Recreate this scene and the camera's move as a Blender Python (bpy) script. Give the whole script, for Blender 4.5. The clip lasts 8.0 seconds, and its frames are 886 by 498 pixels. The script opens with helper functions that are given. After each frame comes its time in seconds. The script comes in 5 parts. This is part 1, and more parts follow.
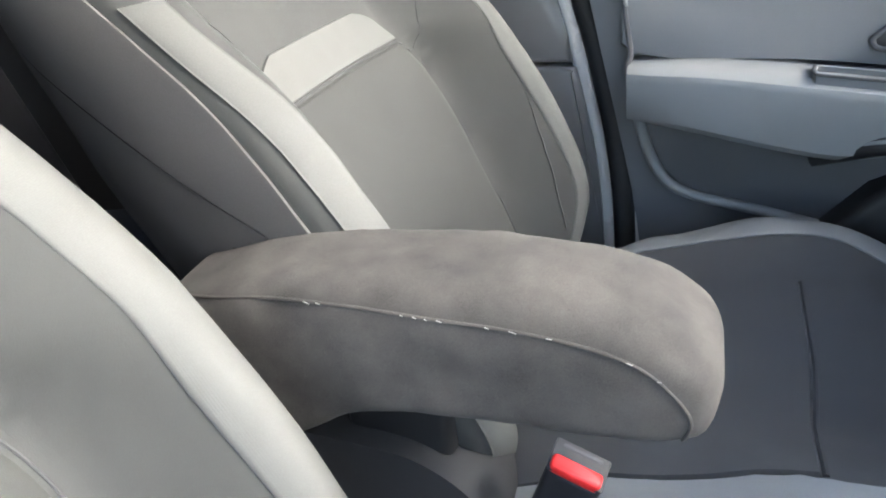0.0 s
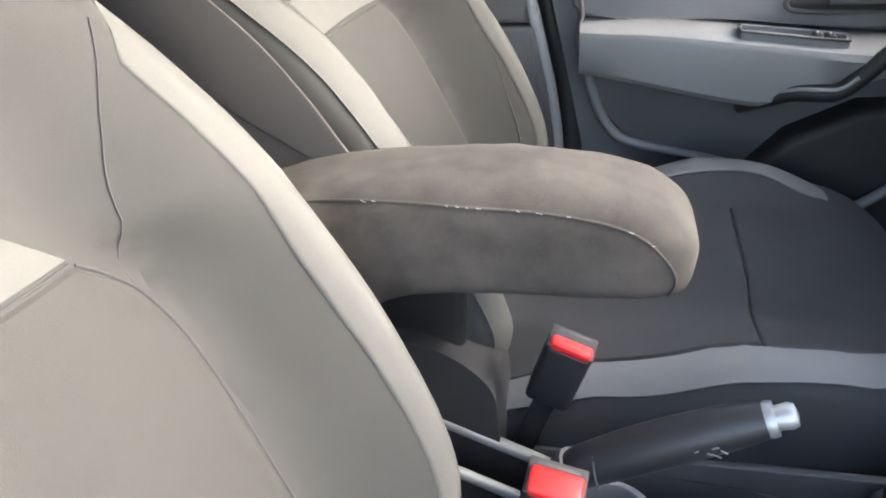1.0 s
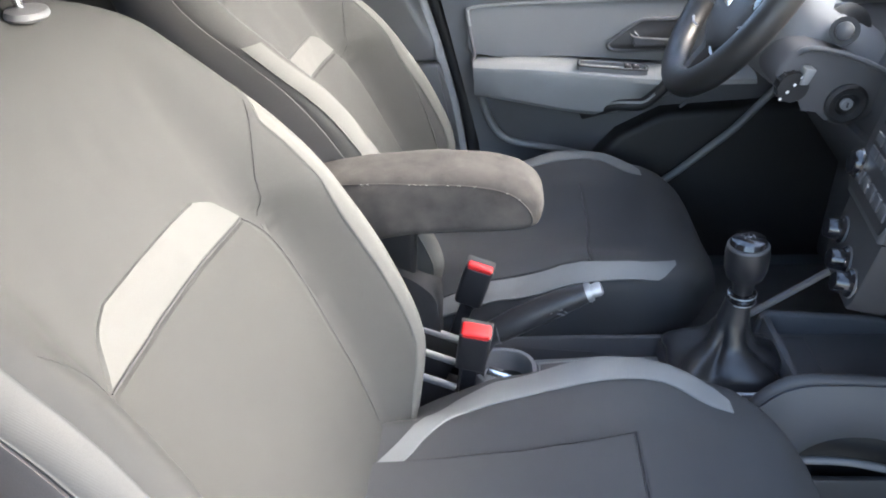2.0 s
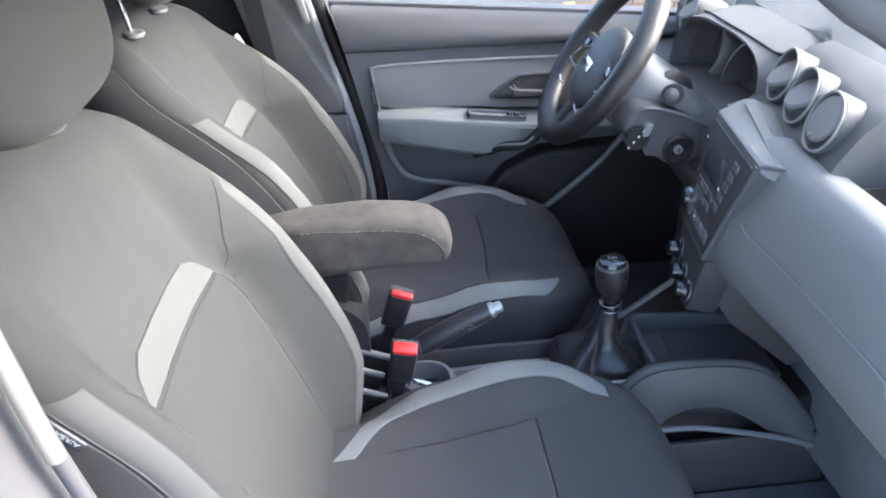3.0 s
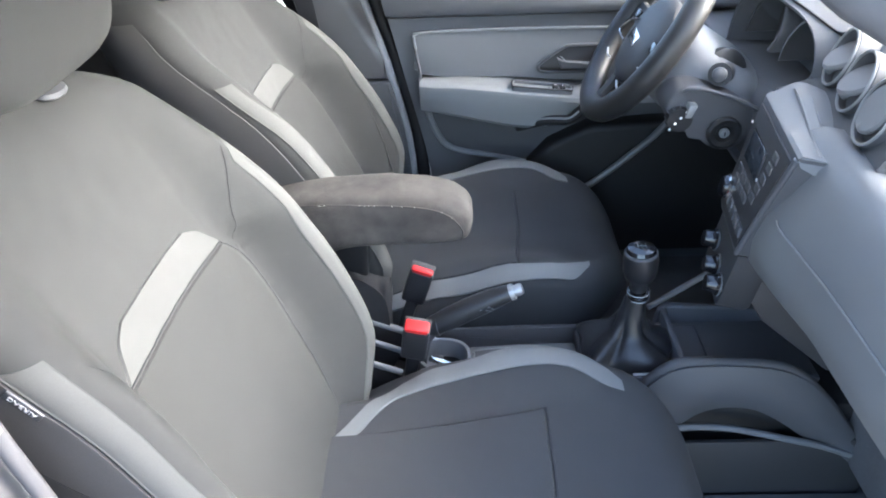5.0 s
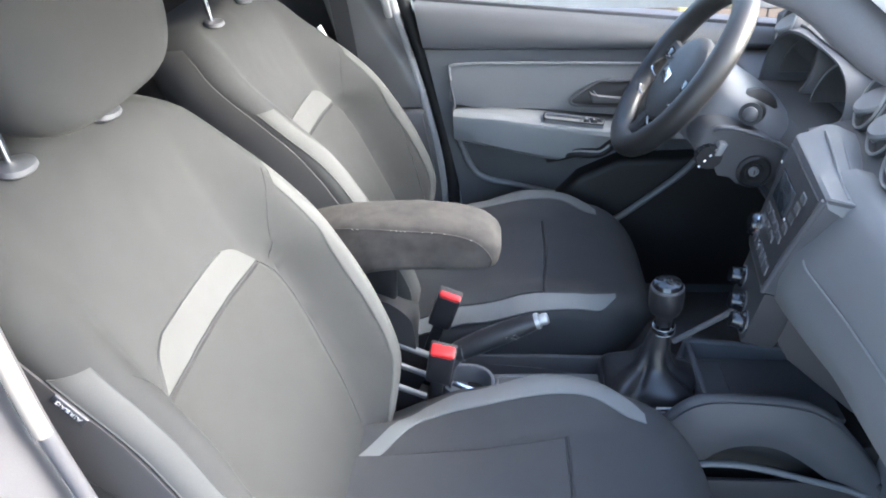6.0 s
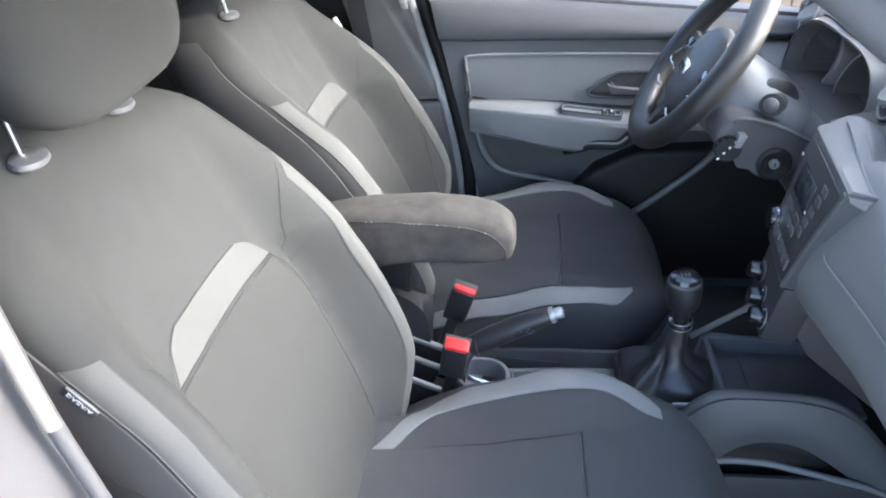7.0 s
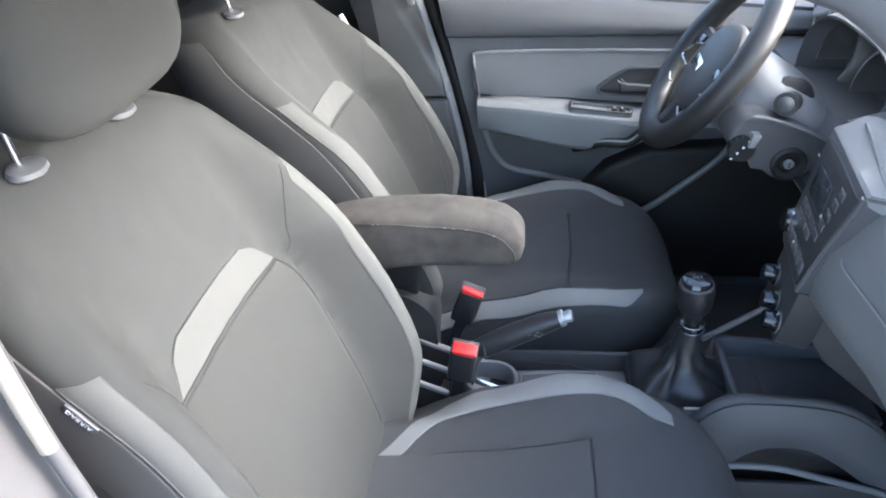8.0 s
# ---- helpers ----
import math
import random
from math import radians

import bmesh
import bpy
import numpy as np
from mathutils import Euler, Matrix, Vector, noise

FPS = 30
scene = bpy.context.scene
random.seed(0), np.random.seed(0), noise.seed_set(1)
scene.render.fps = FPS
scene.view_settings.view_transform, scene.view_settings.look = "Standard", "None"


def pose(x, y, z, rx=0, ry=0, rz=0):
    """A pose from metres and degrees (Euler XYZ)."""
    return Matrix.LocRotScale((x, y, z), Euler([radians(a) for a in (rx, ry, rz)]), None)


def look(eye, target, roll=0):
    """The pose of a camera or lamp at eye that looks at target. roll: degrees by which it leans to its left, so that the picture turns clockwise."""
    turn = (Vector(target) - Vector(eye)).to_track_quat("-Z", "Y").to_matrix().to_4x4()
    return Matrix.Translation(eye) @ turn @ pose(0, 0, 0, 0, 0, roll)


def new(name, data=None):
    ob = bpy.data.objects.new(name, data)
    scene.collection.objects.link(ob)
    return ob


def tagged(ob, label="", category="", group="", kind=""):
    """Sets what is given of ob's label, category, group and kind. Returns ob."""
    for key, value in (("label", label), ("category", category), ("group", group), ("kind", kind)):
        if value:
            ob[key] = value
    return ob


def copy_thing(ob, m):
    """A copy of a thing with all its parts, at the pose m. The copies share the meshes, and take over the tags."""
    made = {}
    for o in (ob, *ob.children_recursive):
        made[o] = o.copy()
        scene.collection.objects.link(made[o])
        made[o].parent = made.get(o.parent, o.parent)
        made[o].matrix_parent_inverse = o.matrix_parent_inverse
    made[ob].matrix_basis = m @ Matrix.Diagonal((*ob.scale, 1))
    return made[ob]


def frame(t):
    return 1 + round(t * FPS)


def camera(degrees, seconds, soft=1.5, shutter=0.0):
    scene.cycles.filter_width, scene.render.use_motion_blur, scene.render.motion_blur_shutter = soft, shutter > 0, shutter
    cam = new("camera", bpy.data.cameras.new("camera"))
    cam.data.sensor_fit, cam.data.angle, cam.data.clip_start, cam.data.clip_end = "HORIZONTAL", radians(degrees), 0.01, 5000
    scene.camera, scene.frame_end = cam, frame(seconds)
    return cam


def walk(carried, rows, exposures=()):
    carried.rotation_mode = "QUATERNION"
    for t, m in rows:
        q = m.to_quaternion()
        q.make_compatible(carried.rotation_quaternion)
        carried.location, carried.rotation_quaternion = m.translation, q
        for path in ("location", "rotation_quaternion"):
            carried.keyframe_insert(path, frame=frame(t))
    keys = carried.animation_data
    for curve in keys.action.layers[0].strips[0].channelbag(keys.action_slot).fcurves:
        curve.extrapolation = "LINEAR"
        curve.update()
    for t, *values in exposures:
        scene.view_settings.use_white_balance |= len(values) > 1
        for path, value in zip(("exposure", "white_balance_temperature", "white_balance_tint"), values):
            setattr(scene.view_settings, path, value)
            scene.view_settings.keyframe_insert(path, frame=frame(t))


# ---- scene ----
# ---------- camera ----------
cam = camera(62.9, 8.0, soft=1.9)
PATH = [
    (0, (0.178, -0.355, 1.352), (-0.451, 1.271, 0.372), -6.8),
    (0.5, (0.147, -0.403, 1.339), (-0.375, 1.217, 0.288), -5.4),
    (1, (0.127, -0.498, 1.36), (-0.284, 1.16, 0.319), -4.7),
    (1.5, (0.137, -0.704, 1.451), (-0.162, 0.983, 0.42), -3.2),
    (2, (0.14, -0.934, 1.564), (-0.015, 0.755, 0.504), -3.7),
    (2.2, (0.131, -0.992, 1.603), (0.050, 0.693, 0.529), -4.3),
    (3.3, (0.090, -1.127, 1.735), (0.257, 0.577, 0.703), -1.2),
    (3.5, (0.117, -1.117, 1.727), (0.265, 0.581, 0.681), -1.2),
    (4, (0.158, -1.08, 1.719), (0.219, 0.593, 0.624), -2.0),
    (4.2, (0.167, -1.073, 1.724), (0.189, 0.588, 0.610), -2.5),
    (5.3, (0.197, -1.086, 1.721), (0.122, 0.570, 0.602), -2.0),
    (5.5, (0.202, -1.095, 1.731), (0.112, 0.579, 0.641), -1.7),
    (6, (0.185, -1.1, 1.737), (0.057, 0.593, 0.681), -1.6),
    (6.5, (0.191, -1.103, 1.738), (0.03, 0.587, 0.68), -2.1),
    (7, (0.193, -1.092, 1.734), (0.013, 0.586, 0.661), -2.4),
    (7.5, (0.194, -1.075, 1.733), (0.001, 0.596, 0.65), -2.6),
    (8, (0.192, -1.065, 1.74), (-0.01, 0.599, 0.648), -2.9),
]
EXPOSURES = [(0.0, 3.45, 6350, 10), (1.0, 3.5, 6850, 14), (2.0, 3.55, 6550, 13), (3.5, 3.4, 6050, 12), (5.5, 3.53, 6100, 12), (6.5, 3.43, 6100, 12), (8.0, 3.43, 6100, 12)]
walk(cam, [(t, look(eye, target, roll)) for t, eye, target, roll in PATH], EXPOSURES)


# ---------- world and light ----------
world = bpy.data.worlds.new("sky")
scene.world = world
world.use_nodes = True
wn = world.node_tree.nodes
sky = wn.new("ShaderNodeTexSky")
sky.sky_type = "NISHITA"
sky.sun_disc = False
sky.sun_elevation = radians(29)
sky.sun_rotation = radians(89)
sky.air_density, sky.dust_density = 1.0, 2.0
world.node_tree.links.new(sky.outputs[0], wn["Background"].inputs[0])
wn["Background"].inputs[1].default_value = 0.135
sun = new("sun", bpy.data.lights.new("sun", "SUN"))
sun.data.energy, sun.data.angle, sun.data.color = 1.0, radians(22), (1.0, 0.94, 0.86)
sun.matrix_world = look((8.5, 0.2, 5.9), (0, 0, 1))


# ---------- materials ----------
def material(name, colour, rough=0.6, metal=0.0, grain=0.12, scale=60.0, bump=0.15, fine=900.0, weave=0.0, coat=0.0):
    """A surface whose colour and roughness vary at two scales, with fine relief; weave adds woven ribs, that many a metre."""
    m = bpy.data.materials.new(name)
    m.use_nodes = True
    nt = m.node_tree
    b = nt.nodes["Principled BSDF"]
    tc = nt.nodes.new("ShaderNodeTexCoord")
    n1 = nt.nodes.new("ShaderNodeTexNoise")
    n1.inputs["Scale"].default_value, n1.inputs["Detail"].default_value = scale * 0.12, 4
    n2 = nt.nodes.new("ShaderNodeTexNoise")
    n2.inputs["Scale"].default_value, n2.inputs["Detail"].default_value = fine, 2
    nt.links.new(tc.outputs["Object"], n1.inputs["Vector"])
    nt.links.new(tc.outputs["Object"], n2.inputs["Vector"])
    mix = nt.nodes.new("ShaderNodeMath")
    mix.operation = "ADD"
    nt.links.new(n1.outputs["Fac"], mix.inputs[0])
    nt.links.new(n2.outputs["Fac"], mix.inputs[1])
    ramp = nt.nodes.new("ShaderNodeMapRange")
    ramp.inputs["From Min"].default_value, ramp.inputs["From Max"].default_value = 0.6, 1.4
    ramp.inputs["To Min"].default_value, ramp.inputs["To Max"].default_value = 1 - grain, 1 + grain
    nt.links.new(mix.outputs[0], ramp.inputs["Value"])
    col = nt.nodes.new("ShaderNodeVectorMath")
    col.operation = "SCALE"
    col.inputs[0].default_value = colour
    nt.links.new(ramp.outputs[0], col.inputs["Scale"])
    nt.links.new(col.outputs[0], b.inputs["Base Color"])
    rr = nt.nodes.new("ShaderNodeMapRange")
    rr.inputs["To Min"].default_value, rr.inputs["To Max"].default_value = max(rough - 0.08, 0.02), min(rough + 0.08, 1)
    nt.links.new(n1.outputs["Fac"], rr.inputs["Value"])
    nt.links.new(rr.outputs[0], b.inputs["Roughness"])
    b.inputs["Metallic"].default_value = metal
    b.inputs["Coat Weight"].default_value = coat
    bp = nt.nodes.new("ShaderNodeBump")
    bp.inputs["Strength"].default_value, bp.inputs["Distance"].default_value = bump, 0.0006
    height = n2.outputs["Fac"]
    if weave:
        w1 = nt.nodes.new("ShaderNodeTexWave")
        w1.bands_direction, w1.inputs["Scale"].default_value = "Z", weave / 3.18
        w2 = nt.nodes.new("ShaderNodeTexWave")
        w2.bands_direction, w2.inputs["Scale"].default_value = "Y", weave / 3.18
        nt.links.new(tc.outputs["Object"], w1.inputs["Vector"])
        nt.links.new(tc.outputs["Object"], w2.inputs["Vector"])
        add = nt.nodes.new("ShaderNodeMath")
        add.operation = "ADD"
        nt.links.new(w1.outputs["Fac"], add.inputs[0])
        nt.links.new(w2.outputs["Fac"], add.inputs[1])
        height = add.outputs[0]
        rib = nt.nodes.new("ShaderNodeMapRange")
        rib.inputs["To Min"].default_value, rib.inputs["To Max"].default_value = 0.97, 1.03
        nt.links.new(w1.outputs["Fac"], rib.inputs["Value"])
        both = nt.nodes.new("ShaderNodeMath")
        both.operation = "MULTIPLY"
        nt.links.new(ramp.outputs[0], both.inputs[0])
        nt.links.new(rib.outputs[0], both.inputs[1])
        nt.links.new(both.outputs[0], col.inputs["Scale"])
    nt.links.new(height, bp.inputs["Height"])
    nt.links.new(bp.outputs[0], b.inputs["Normal"])
    return m


M_FABRIC = material("grey_seat_fabric", (0.0268, 0.0275, 0.0264), 0.9, grain=0.12, bump=0.3, fine=1600)
M_CENTRE = material("centre_panel_fabric", (0.0246, 0.0252, 0.0239), 0.9, grain=0.12, bump=0.4, fine=1400)
M_CUSHION = material("charcoal_cushion_fabric", (0.0372, 0.038, 0.0398), 0.9, grain=0.14, bump=0.3, fine=1500)
M_STRIP = material("pale_mesh_fabric", (0.061, 0.0619, 0.0588), 0.85, grain=0.12, weave=1000, bump=0.05)
# same mesh as M_STRIP, its colour lightened for the different light on the cushion
M_STRIP_LIGHTENED = material("pale_mesh_fabric_lightened", (0.145, 0.149, 0.149), 0.85, grain=0.14, bump=0.4, fine=1300)
M_SIDE = material("dark_side_cloth", (0.055, 0.053, 0.052), 0.9, grain=0.15, bump=0.2)
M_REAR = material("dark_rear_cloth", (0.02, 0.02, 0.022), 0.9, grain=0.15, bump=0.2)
M_PILLAR = material("dark_grey_pillar_plastic", (0.075, 0.076, 0.079), 0.38, grain=0.1, bump=0.15, fine=1300)
# pillar edge plastic, with the edge's highlight put into a paler base colour
M_EDGE_SHINE = material("edge_plastic_with_highlight", (0.27, 0.275, 0.28), 0.28, grain=0.05, bump=0.1, fine=1300)
M_SKIN = material("mid_grey_door_plastic", (0.13, 0.134, 0.14), 0.5, grain=0.08, bump=0.3, fine=1200)
M_ARM = material("brown_grey_velour", (0.037, 0.0337, 0.031), 0.95, grain=0.8, scale=240, bump=0.3, fine=1900)
M_THREAD = material("pale_thread", (0.22, 0.21, 0.2), 0.9, grain=0.3)
M_SEAM = material("dark_seam_thread", (0.03, 0.03, 0.032), 0.9)
M_PLASTIC = material("black_grained_plastic", (0.082, 0.083, 0.088), 0.5, grain=0.15, bump=0.35, fine=1300)
M_SOFT = material("charcoal_grained_plastic", (0.075, 0.077, 0.083), 0.55, grain=0.12, bump=0.35, fine=1300)
M_DOOR = material("grey_door_plastic", (0.15, 0.156, 0.162), 0.5, grain=0.08, bump=0.3, fine=1200)
M_TRIM = material("light_grey_trim_plastic", (0.20, 0.206, 0.21), 0.46, grain=0.06, bump=0.25, fine=1200)
M_DASH = material("blue_grey_dash_plastic", (0.145, 0.150, 0.156), 0.66, grain=0.06, bump=0.3, fine=1200)
M_DASHTOP = material("dark_dash_top_plastic", (0.07, 0.073, 0.079), 0.72, grain=0.1, bump=0.35, fine=1100)
M_GLOSS = material("gloss_black_plastic", (0.012, 0.012, 0.014), 0.15, coat=0.3, bump=0.02)
M_CHROME = material("satin_chrome", (0.72, 0.72, 0.72), 0.18, metal=1.0, grain=0.05, bump=0.02)
M_SILVER = material("silver_paint", (0.36, 0.37, 0.38), 0.4, metal=0.6, grain=0.05, bump=0.03)
M_RED = material("red_button_plastic", (0.6, 0.02, 0.02), 0.4, grain=0.06, bump=0.05)
M_LEATHER = material("black_leather", (0.022, 0.022, 0.024), 0.3, grain=0.2, bump=0.5, fine=700)
M_CARPET = material("dark_carpet", (0.12, 0.122, 0.13), 0.98, grain=0.3, bump=0.9, fine=700)
M_WHITE = material("white_car_paint", (0.78, 0.77, 0.74), 0.3, coat=0.5, grain=0.02, bump=0.0)
M_MATT = material("matt_dark_plastic", (0.075, 0.077, 0.084), 0.9, bump=0.2)
M_SATIN = material("black_satin_plastic", (0.017, 0.017, 0.019), 0.42, grain=0.2, bump=0.2)
M_CREAM = material("cream_sill_paint", (0.25, 0.225, 0.19), 0.45, grain=0.05, bump=0.05)
M_RUBBER = material("black_rubber", (0.07, 0.07, 0.075), 0.7)
M_HEAD = material("roof_lining", (0.35, 0.35, 0.35), 0.95, grain=0.08)
M_PRINT = material("white_print", (0.75, 0.75, 0.75), 0.6, grain=0.02)
M_SCREEN = material("dark_display_glass", (0.03, 0.034, 0.04), 0.12, grain=0.05, bump=0.0)
M_BRICK = material("pale_sand_brick", (0.24, 0.175, 0.125), 0.9, grain=0.25, scale=40, bump=0.8, fine=120)
M_MORTAR = material("mortar", (0.22, 0.2, 0.175), 0.95, grain=0.15, fine=200)
M_GROUND = material("pale_paving", (0.30, 0.285, 0.26), 0.95, grain=0.25, scale=10, fine=120, bump=0.8)
M_YELLOW = material("yellow_post_paint", (0.62, 0.5, 0.16), 0.5)
M_BLACK = material("deep_black_plastic", (0.011, 0.011, 0.012), 0.6, grain=0.15, bump=0.2)
M_HUB = material("charcoal_airbag_plastic", (0.034, 0.034, 0.036), 0.55, grain=0.12, bump=0.3, fine=1300)
M_GRIP = material("wheel_leather", (0.02, 0.02, 0.02), 0.42, grain=0.2, bump=0.4, fine=800)


def glass(name, tint):
    m = bpy.data.materials.new(name)
    m.use_nodes = True
    b = m.node_tree.nodes["Principled BSDF"]
    b.inputs["Base Color"].default_value = (*tint, 1)
    b.inputs["Roughness"].default_value, b.inputs["IOR"].default_value = 0.0, 1.45
    b.inputs["Transmission Weight"].default_value = 1.0
    return m


M_GLASS = glass("window_glass", (0.93, 0.97, 0.96))

# ---------- mesh helpers ----------

ORIGIN = {}
V = Vector


def thing(name, origin, label, category, group="", kind=""):
    ob = new(name)
    ob.location = origin
    ob.empty_display_size = 0.05
    ORIGIN[ob] = V(origin)
    return tagged(ob, label, category, group, kind)


def finish(bm, name, mat, origin, sharp=38):
    bmesh.ops.recalc_face_normals(bm, faces=bm.faces)
    for f in bm.faces:
        f.smooth = True
    for e in bm.edges:
        if len(e.link_faces) == 2 and e.calc_face_angle(0) > radians(sharp):
            e.smooth = False
    bm.transform(Matrix.Translation(-V(origin)))
    me = bpy.data.meshes.new(name)
    bm.to_mesh(me)
    bm.free()
    me.materials.append(mat)
    return me


def part(name, bm, mat, parent, label="", sharp=38):
    """One mesh, built in world metres, under a thing or a part."""
    o = ORIGIN[parent]
    ob = new(name, finish(bm, name, mat, o, sharp))
    ob.parent = parent
    ORIGIN[ob] = o
    return tagged(ob, label)


def solo(name, bm, mat, label, category="", group="", kind="", origin=(0, 0, 0), sharp=38):
    ob = new(name, finish(bm, name, mat, origin, sharp))
    ob.location = origin
    ORIGIN[ob] = V(origin)
    return tagged(ob, label, category, group, kind)


def smooth(t):
    t = min(max(t, 0.0), 1.0)
    return t * t * (3 - 2 * t)


def curve(x, table):
    """Smooth monotone-ish interpolation through (x, y) pairs."""
    if x <= table[0][0]:
        return table[0][1]
    n = len(table)
    for i in range(n - 1):
        (a, p), (b, q) = table[i], table[i + 1]
        if x <= b:
            t = (x - a) / (b - a)
            s0 = (q - table[i - 1][1]) / (b - table[i - 1][0]) if i else (q - p) / (b - a)
            s1 = (table[i + 2][1] - p) / (table[i + 2][0] - a) if i + 2 < n else (q - p) / (b - a)
            h = b - a
            return ((2 * t**3 - 3 * t * t + 1) * p + (t**3 - 2 * t * t + t) * h * s0
                    + (3 * t * t - 2 * t**3) * q + (t**3 - t * t) * h * s1)
    return table[-1][1]


def spline(pts, n=8, closed=False):
    """Catmull-Rom points through pts, n to a span."""
    pts = [V(p) for p in pts]
    m = len(pts)
    out = []
    for i in range(m if closed else m - 1):
        if closed:
            p0, p1, p2, p3 = pts[i - 1], pts[i], pts[(i + 1) % m], pts[(i + 2) % m]
        else:
            p0, p1, p2, p3 = pts[max(i - 1, 0)], pts[i], pts[i + 1], pts[min(i + 2, m - 1)]
        for k in range(n):
            t = k / n
            out.append(0.5 * ((2 * p1) + (p2 - p0) * t + (2 * p0 - 5 * p1 + 4 * p2 - p3) * t * t
                              + (3 * p1 - p0 - 3 * p2 + p3) * t**3))
    if not closed:
        out.append(pts[-1])
    return out


def loft(rings, bm=None, caps=True, closed=True, joined=False):
    """Skin over rings of equal length."""
    bm = bm or bmesh.new()
    rows = [[bm.verts.new(p) for p in r] for r in rings]
    n = len(rows[0])
    pairs = list(zip(rows, rows[1:])) + ([(rows[-1], rows[0])] if joined else [])
    for a, b in pairs:
        for i in range(n if closed else n - 1):
            j = (i + 1) % n
            bm.faces.new((a[i], a[j], b[j], b[i]))
    if caps and closed and not joined:
        bm.faces.new(rows[0][::-1])
        bm.faces.new(rows[-1])
    return bm


def tube(pts, radius, n=8, bm=None, closed=False, flat=1.0):
    """A round bar along pts; radius: a number or one for each point."""
    pts = [V(p) for p in pts]
    m = len(pts)
    rings, side = [], None
    for i, p in enumerate(pts):
        if closed:
            d = (pts[(i + 1) % m] - pts[i - 1]).normalized()
        else:
            d = (pts[min(i + 1, m - 1)] - pts[max(i - 1, 0)]).normalized()
        if side is None:
            side = d.orthogonal().normalized()
        side = (side - d * side.dot(d)).normalized()
        up = d.cross(side)
        r = radius[i] if isinstance(radius, (list, tuple)) else radius
        rings.append([p + (side * math.cos(a) * flat + up * math.sin(a)) * r for a in (2 * math.pi * k / n for k in range(n))])
    return loft(rings, bm, caps=not closed, joined=closed)


def box(size, m=None, bevel=0.004, bm=None, seg=2):
    """A bevelled box of that size, set by the pose m."""
    b = bmesh.new()
    bmesh.ops.create_cube(b, size=1)
    for v in b.verts:
        v.co = V((v.co.x * size[0], v.co.y * size[1], v.co.z * size[2]))
    if bevel:
        bmesh.ops.bevel(b, geom=b.edges[:], offset=min(bevel, min(size) * 0.45), segments=seg, profile=0.5, affect="EDGES")
    if m is not None:
        b.transform(m)
    if bm is None:
        return b
    join(bm, b)
    return bm


def join(bm, other):
    me = bpy.data.meshes.new("tmp")
    other.to_mesh(me)
    other.free()
    bm.from_mesh(me)
    bpy.data.meshes.remove(me)


def prism(outline, lo, hi, axis="y", bevel=0.003, seg=2):
    """An outline (2D) pulled from lo to hi along an axis: x: (y, z), y: (x, z), z: (x, y)."""
    put = {"x": lambda a, b, c: (c, a, b), "y": lambda a, b, c: (a, c, b), "z": lambda a, b, c: (a, b, c)}[axis]
    bm = loft([[V(put(a, b, lo)) for a, b in outline], [V(put(a, b, hi)) for a, b in outline]])
    if bevel:
        edges = [e for f in bm.faces if len(f.verts) == len(outline) for e in f.edges]
        bmesh.ops.bevel(bm, geom=list(set(edges)), offset=bevel, segments=seg, profile=0.5, affect="EDGES")
    return bm


def lathe(profile, m, n=24, bm=None):
    """Turns (radius, height) pairs about the z axis of the pose m."""
    rings = [[m @ V((max(r, 1e-5) * math.cos(2 * math.pi * k / n), max(r, 1e-5) * math.sin(2 * math.pi * k / n), h)) for k in range(n)] for r, h in profile]
    return loft(rings, bm)


def sheet(f, us, vs, lift=0.003, sink=0.006, edge=True):
    """A padded panel on the surface f(u, v); us: values 0..1, vs: values; its rim is sunk into the surface."""
    e = 1e-4

    def at(u, v, d):
        a, b = f(u + e, v) - f(u - e, v), f(u, v + e) - f(u, v - e)
        n = a.cross(b)
        n = n.normalized() if n.length > 0 else V((0, 0, 1))
        return f(u, v) + n * d

    nu, nv = len(us), len(vs)
    top = [[at(u, v, -0.002 if edge and (i in (0, nu - 1) or j in (0, nv - 1)) else lift) for i, u in enumerate(us)] for j, v in enumerate(vs)]
    low = [[at(u, v, -sink) for u in us] for v in vs]
    bm = bmesh.new()
    t = [[bm.verts.new(p) for p in r] for r in top]
    b = [[bm.verts.new(p) for p in r] for r in low]
    for j in range(nv - 1):
        for i in range(nu - 1):
            bm.faces.new((t[j][i], t[j][i + 1], t[j + 1][i + 1], t[j + 1][i]))
            bm.faces.new((b[j][i], b[j + 1][i], b[j + 1][i + 1], b[j][i + 1]))
    for j in range(nv - 1):
        bm.faces.new((t[j][0], t[j + 1][0], b[j + 1][0], b[j][0]))
        bm.faces.new((t[j][-1], b[j][-1], b[j + 1][-1], t[j + 1][-1]))
    for i in range(nu - 1):
        bm.faces.new((t[0][i], b[0][i], b[0][i + 1], t[0][i + 1]))
        bm.faces.new((t[-1][i], t[-1][i + 1], b[-1][i + 1], b[-1][i]))
    return bm


def span(a, b, n):
    return [a + (b - a) * i / (n - 1) for i in range(n)]


def padded(a, b, n, rim=0.02):
    """Even values with two narrow steps at the ends, for a rolled rim."""
    return [a, a + (b - a) * rim] + span(a + (b - a) * 2 * rim, b - (b - a) * 2 * rim, n) + [b - (b - a) * rim, b]


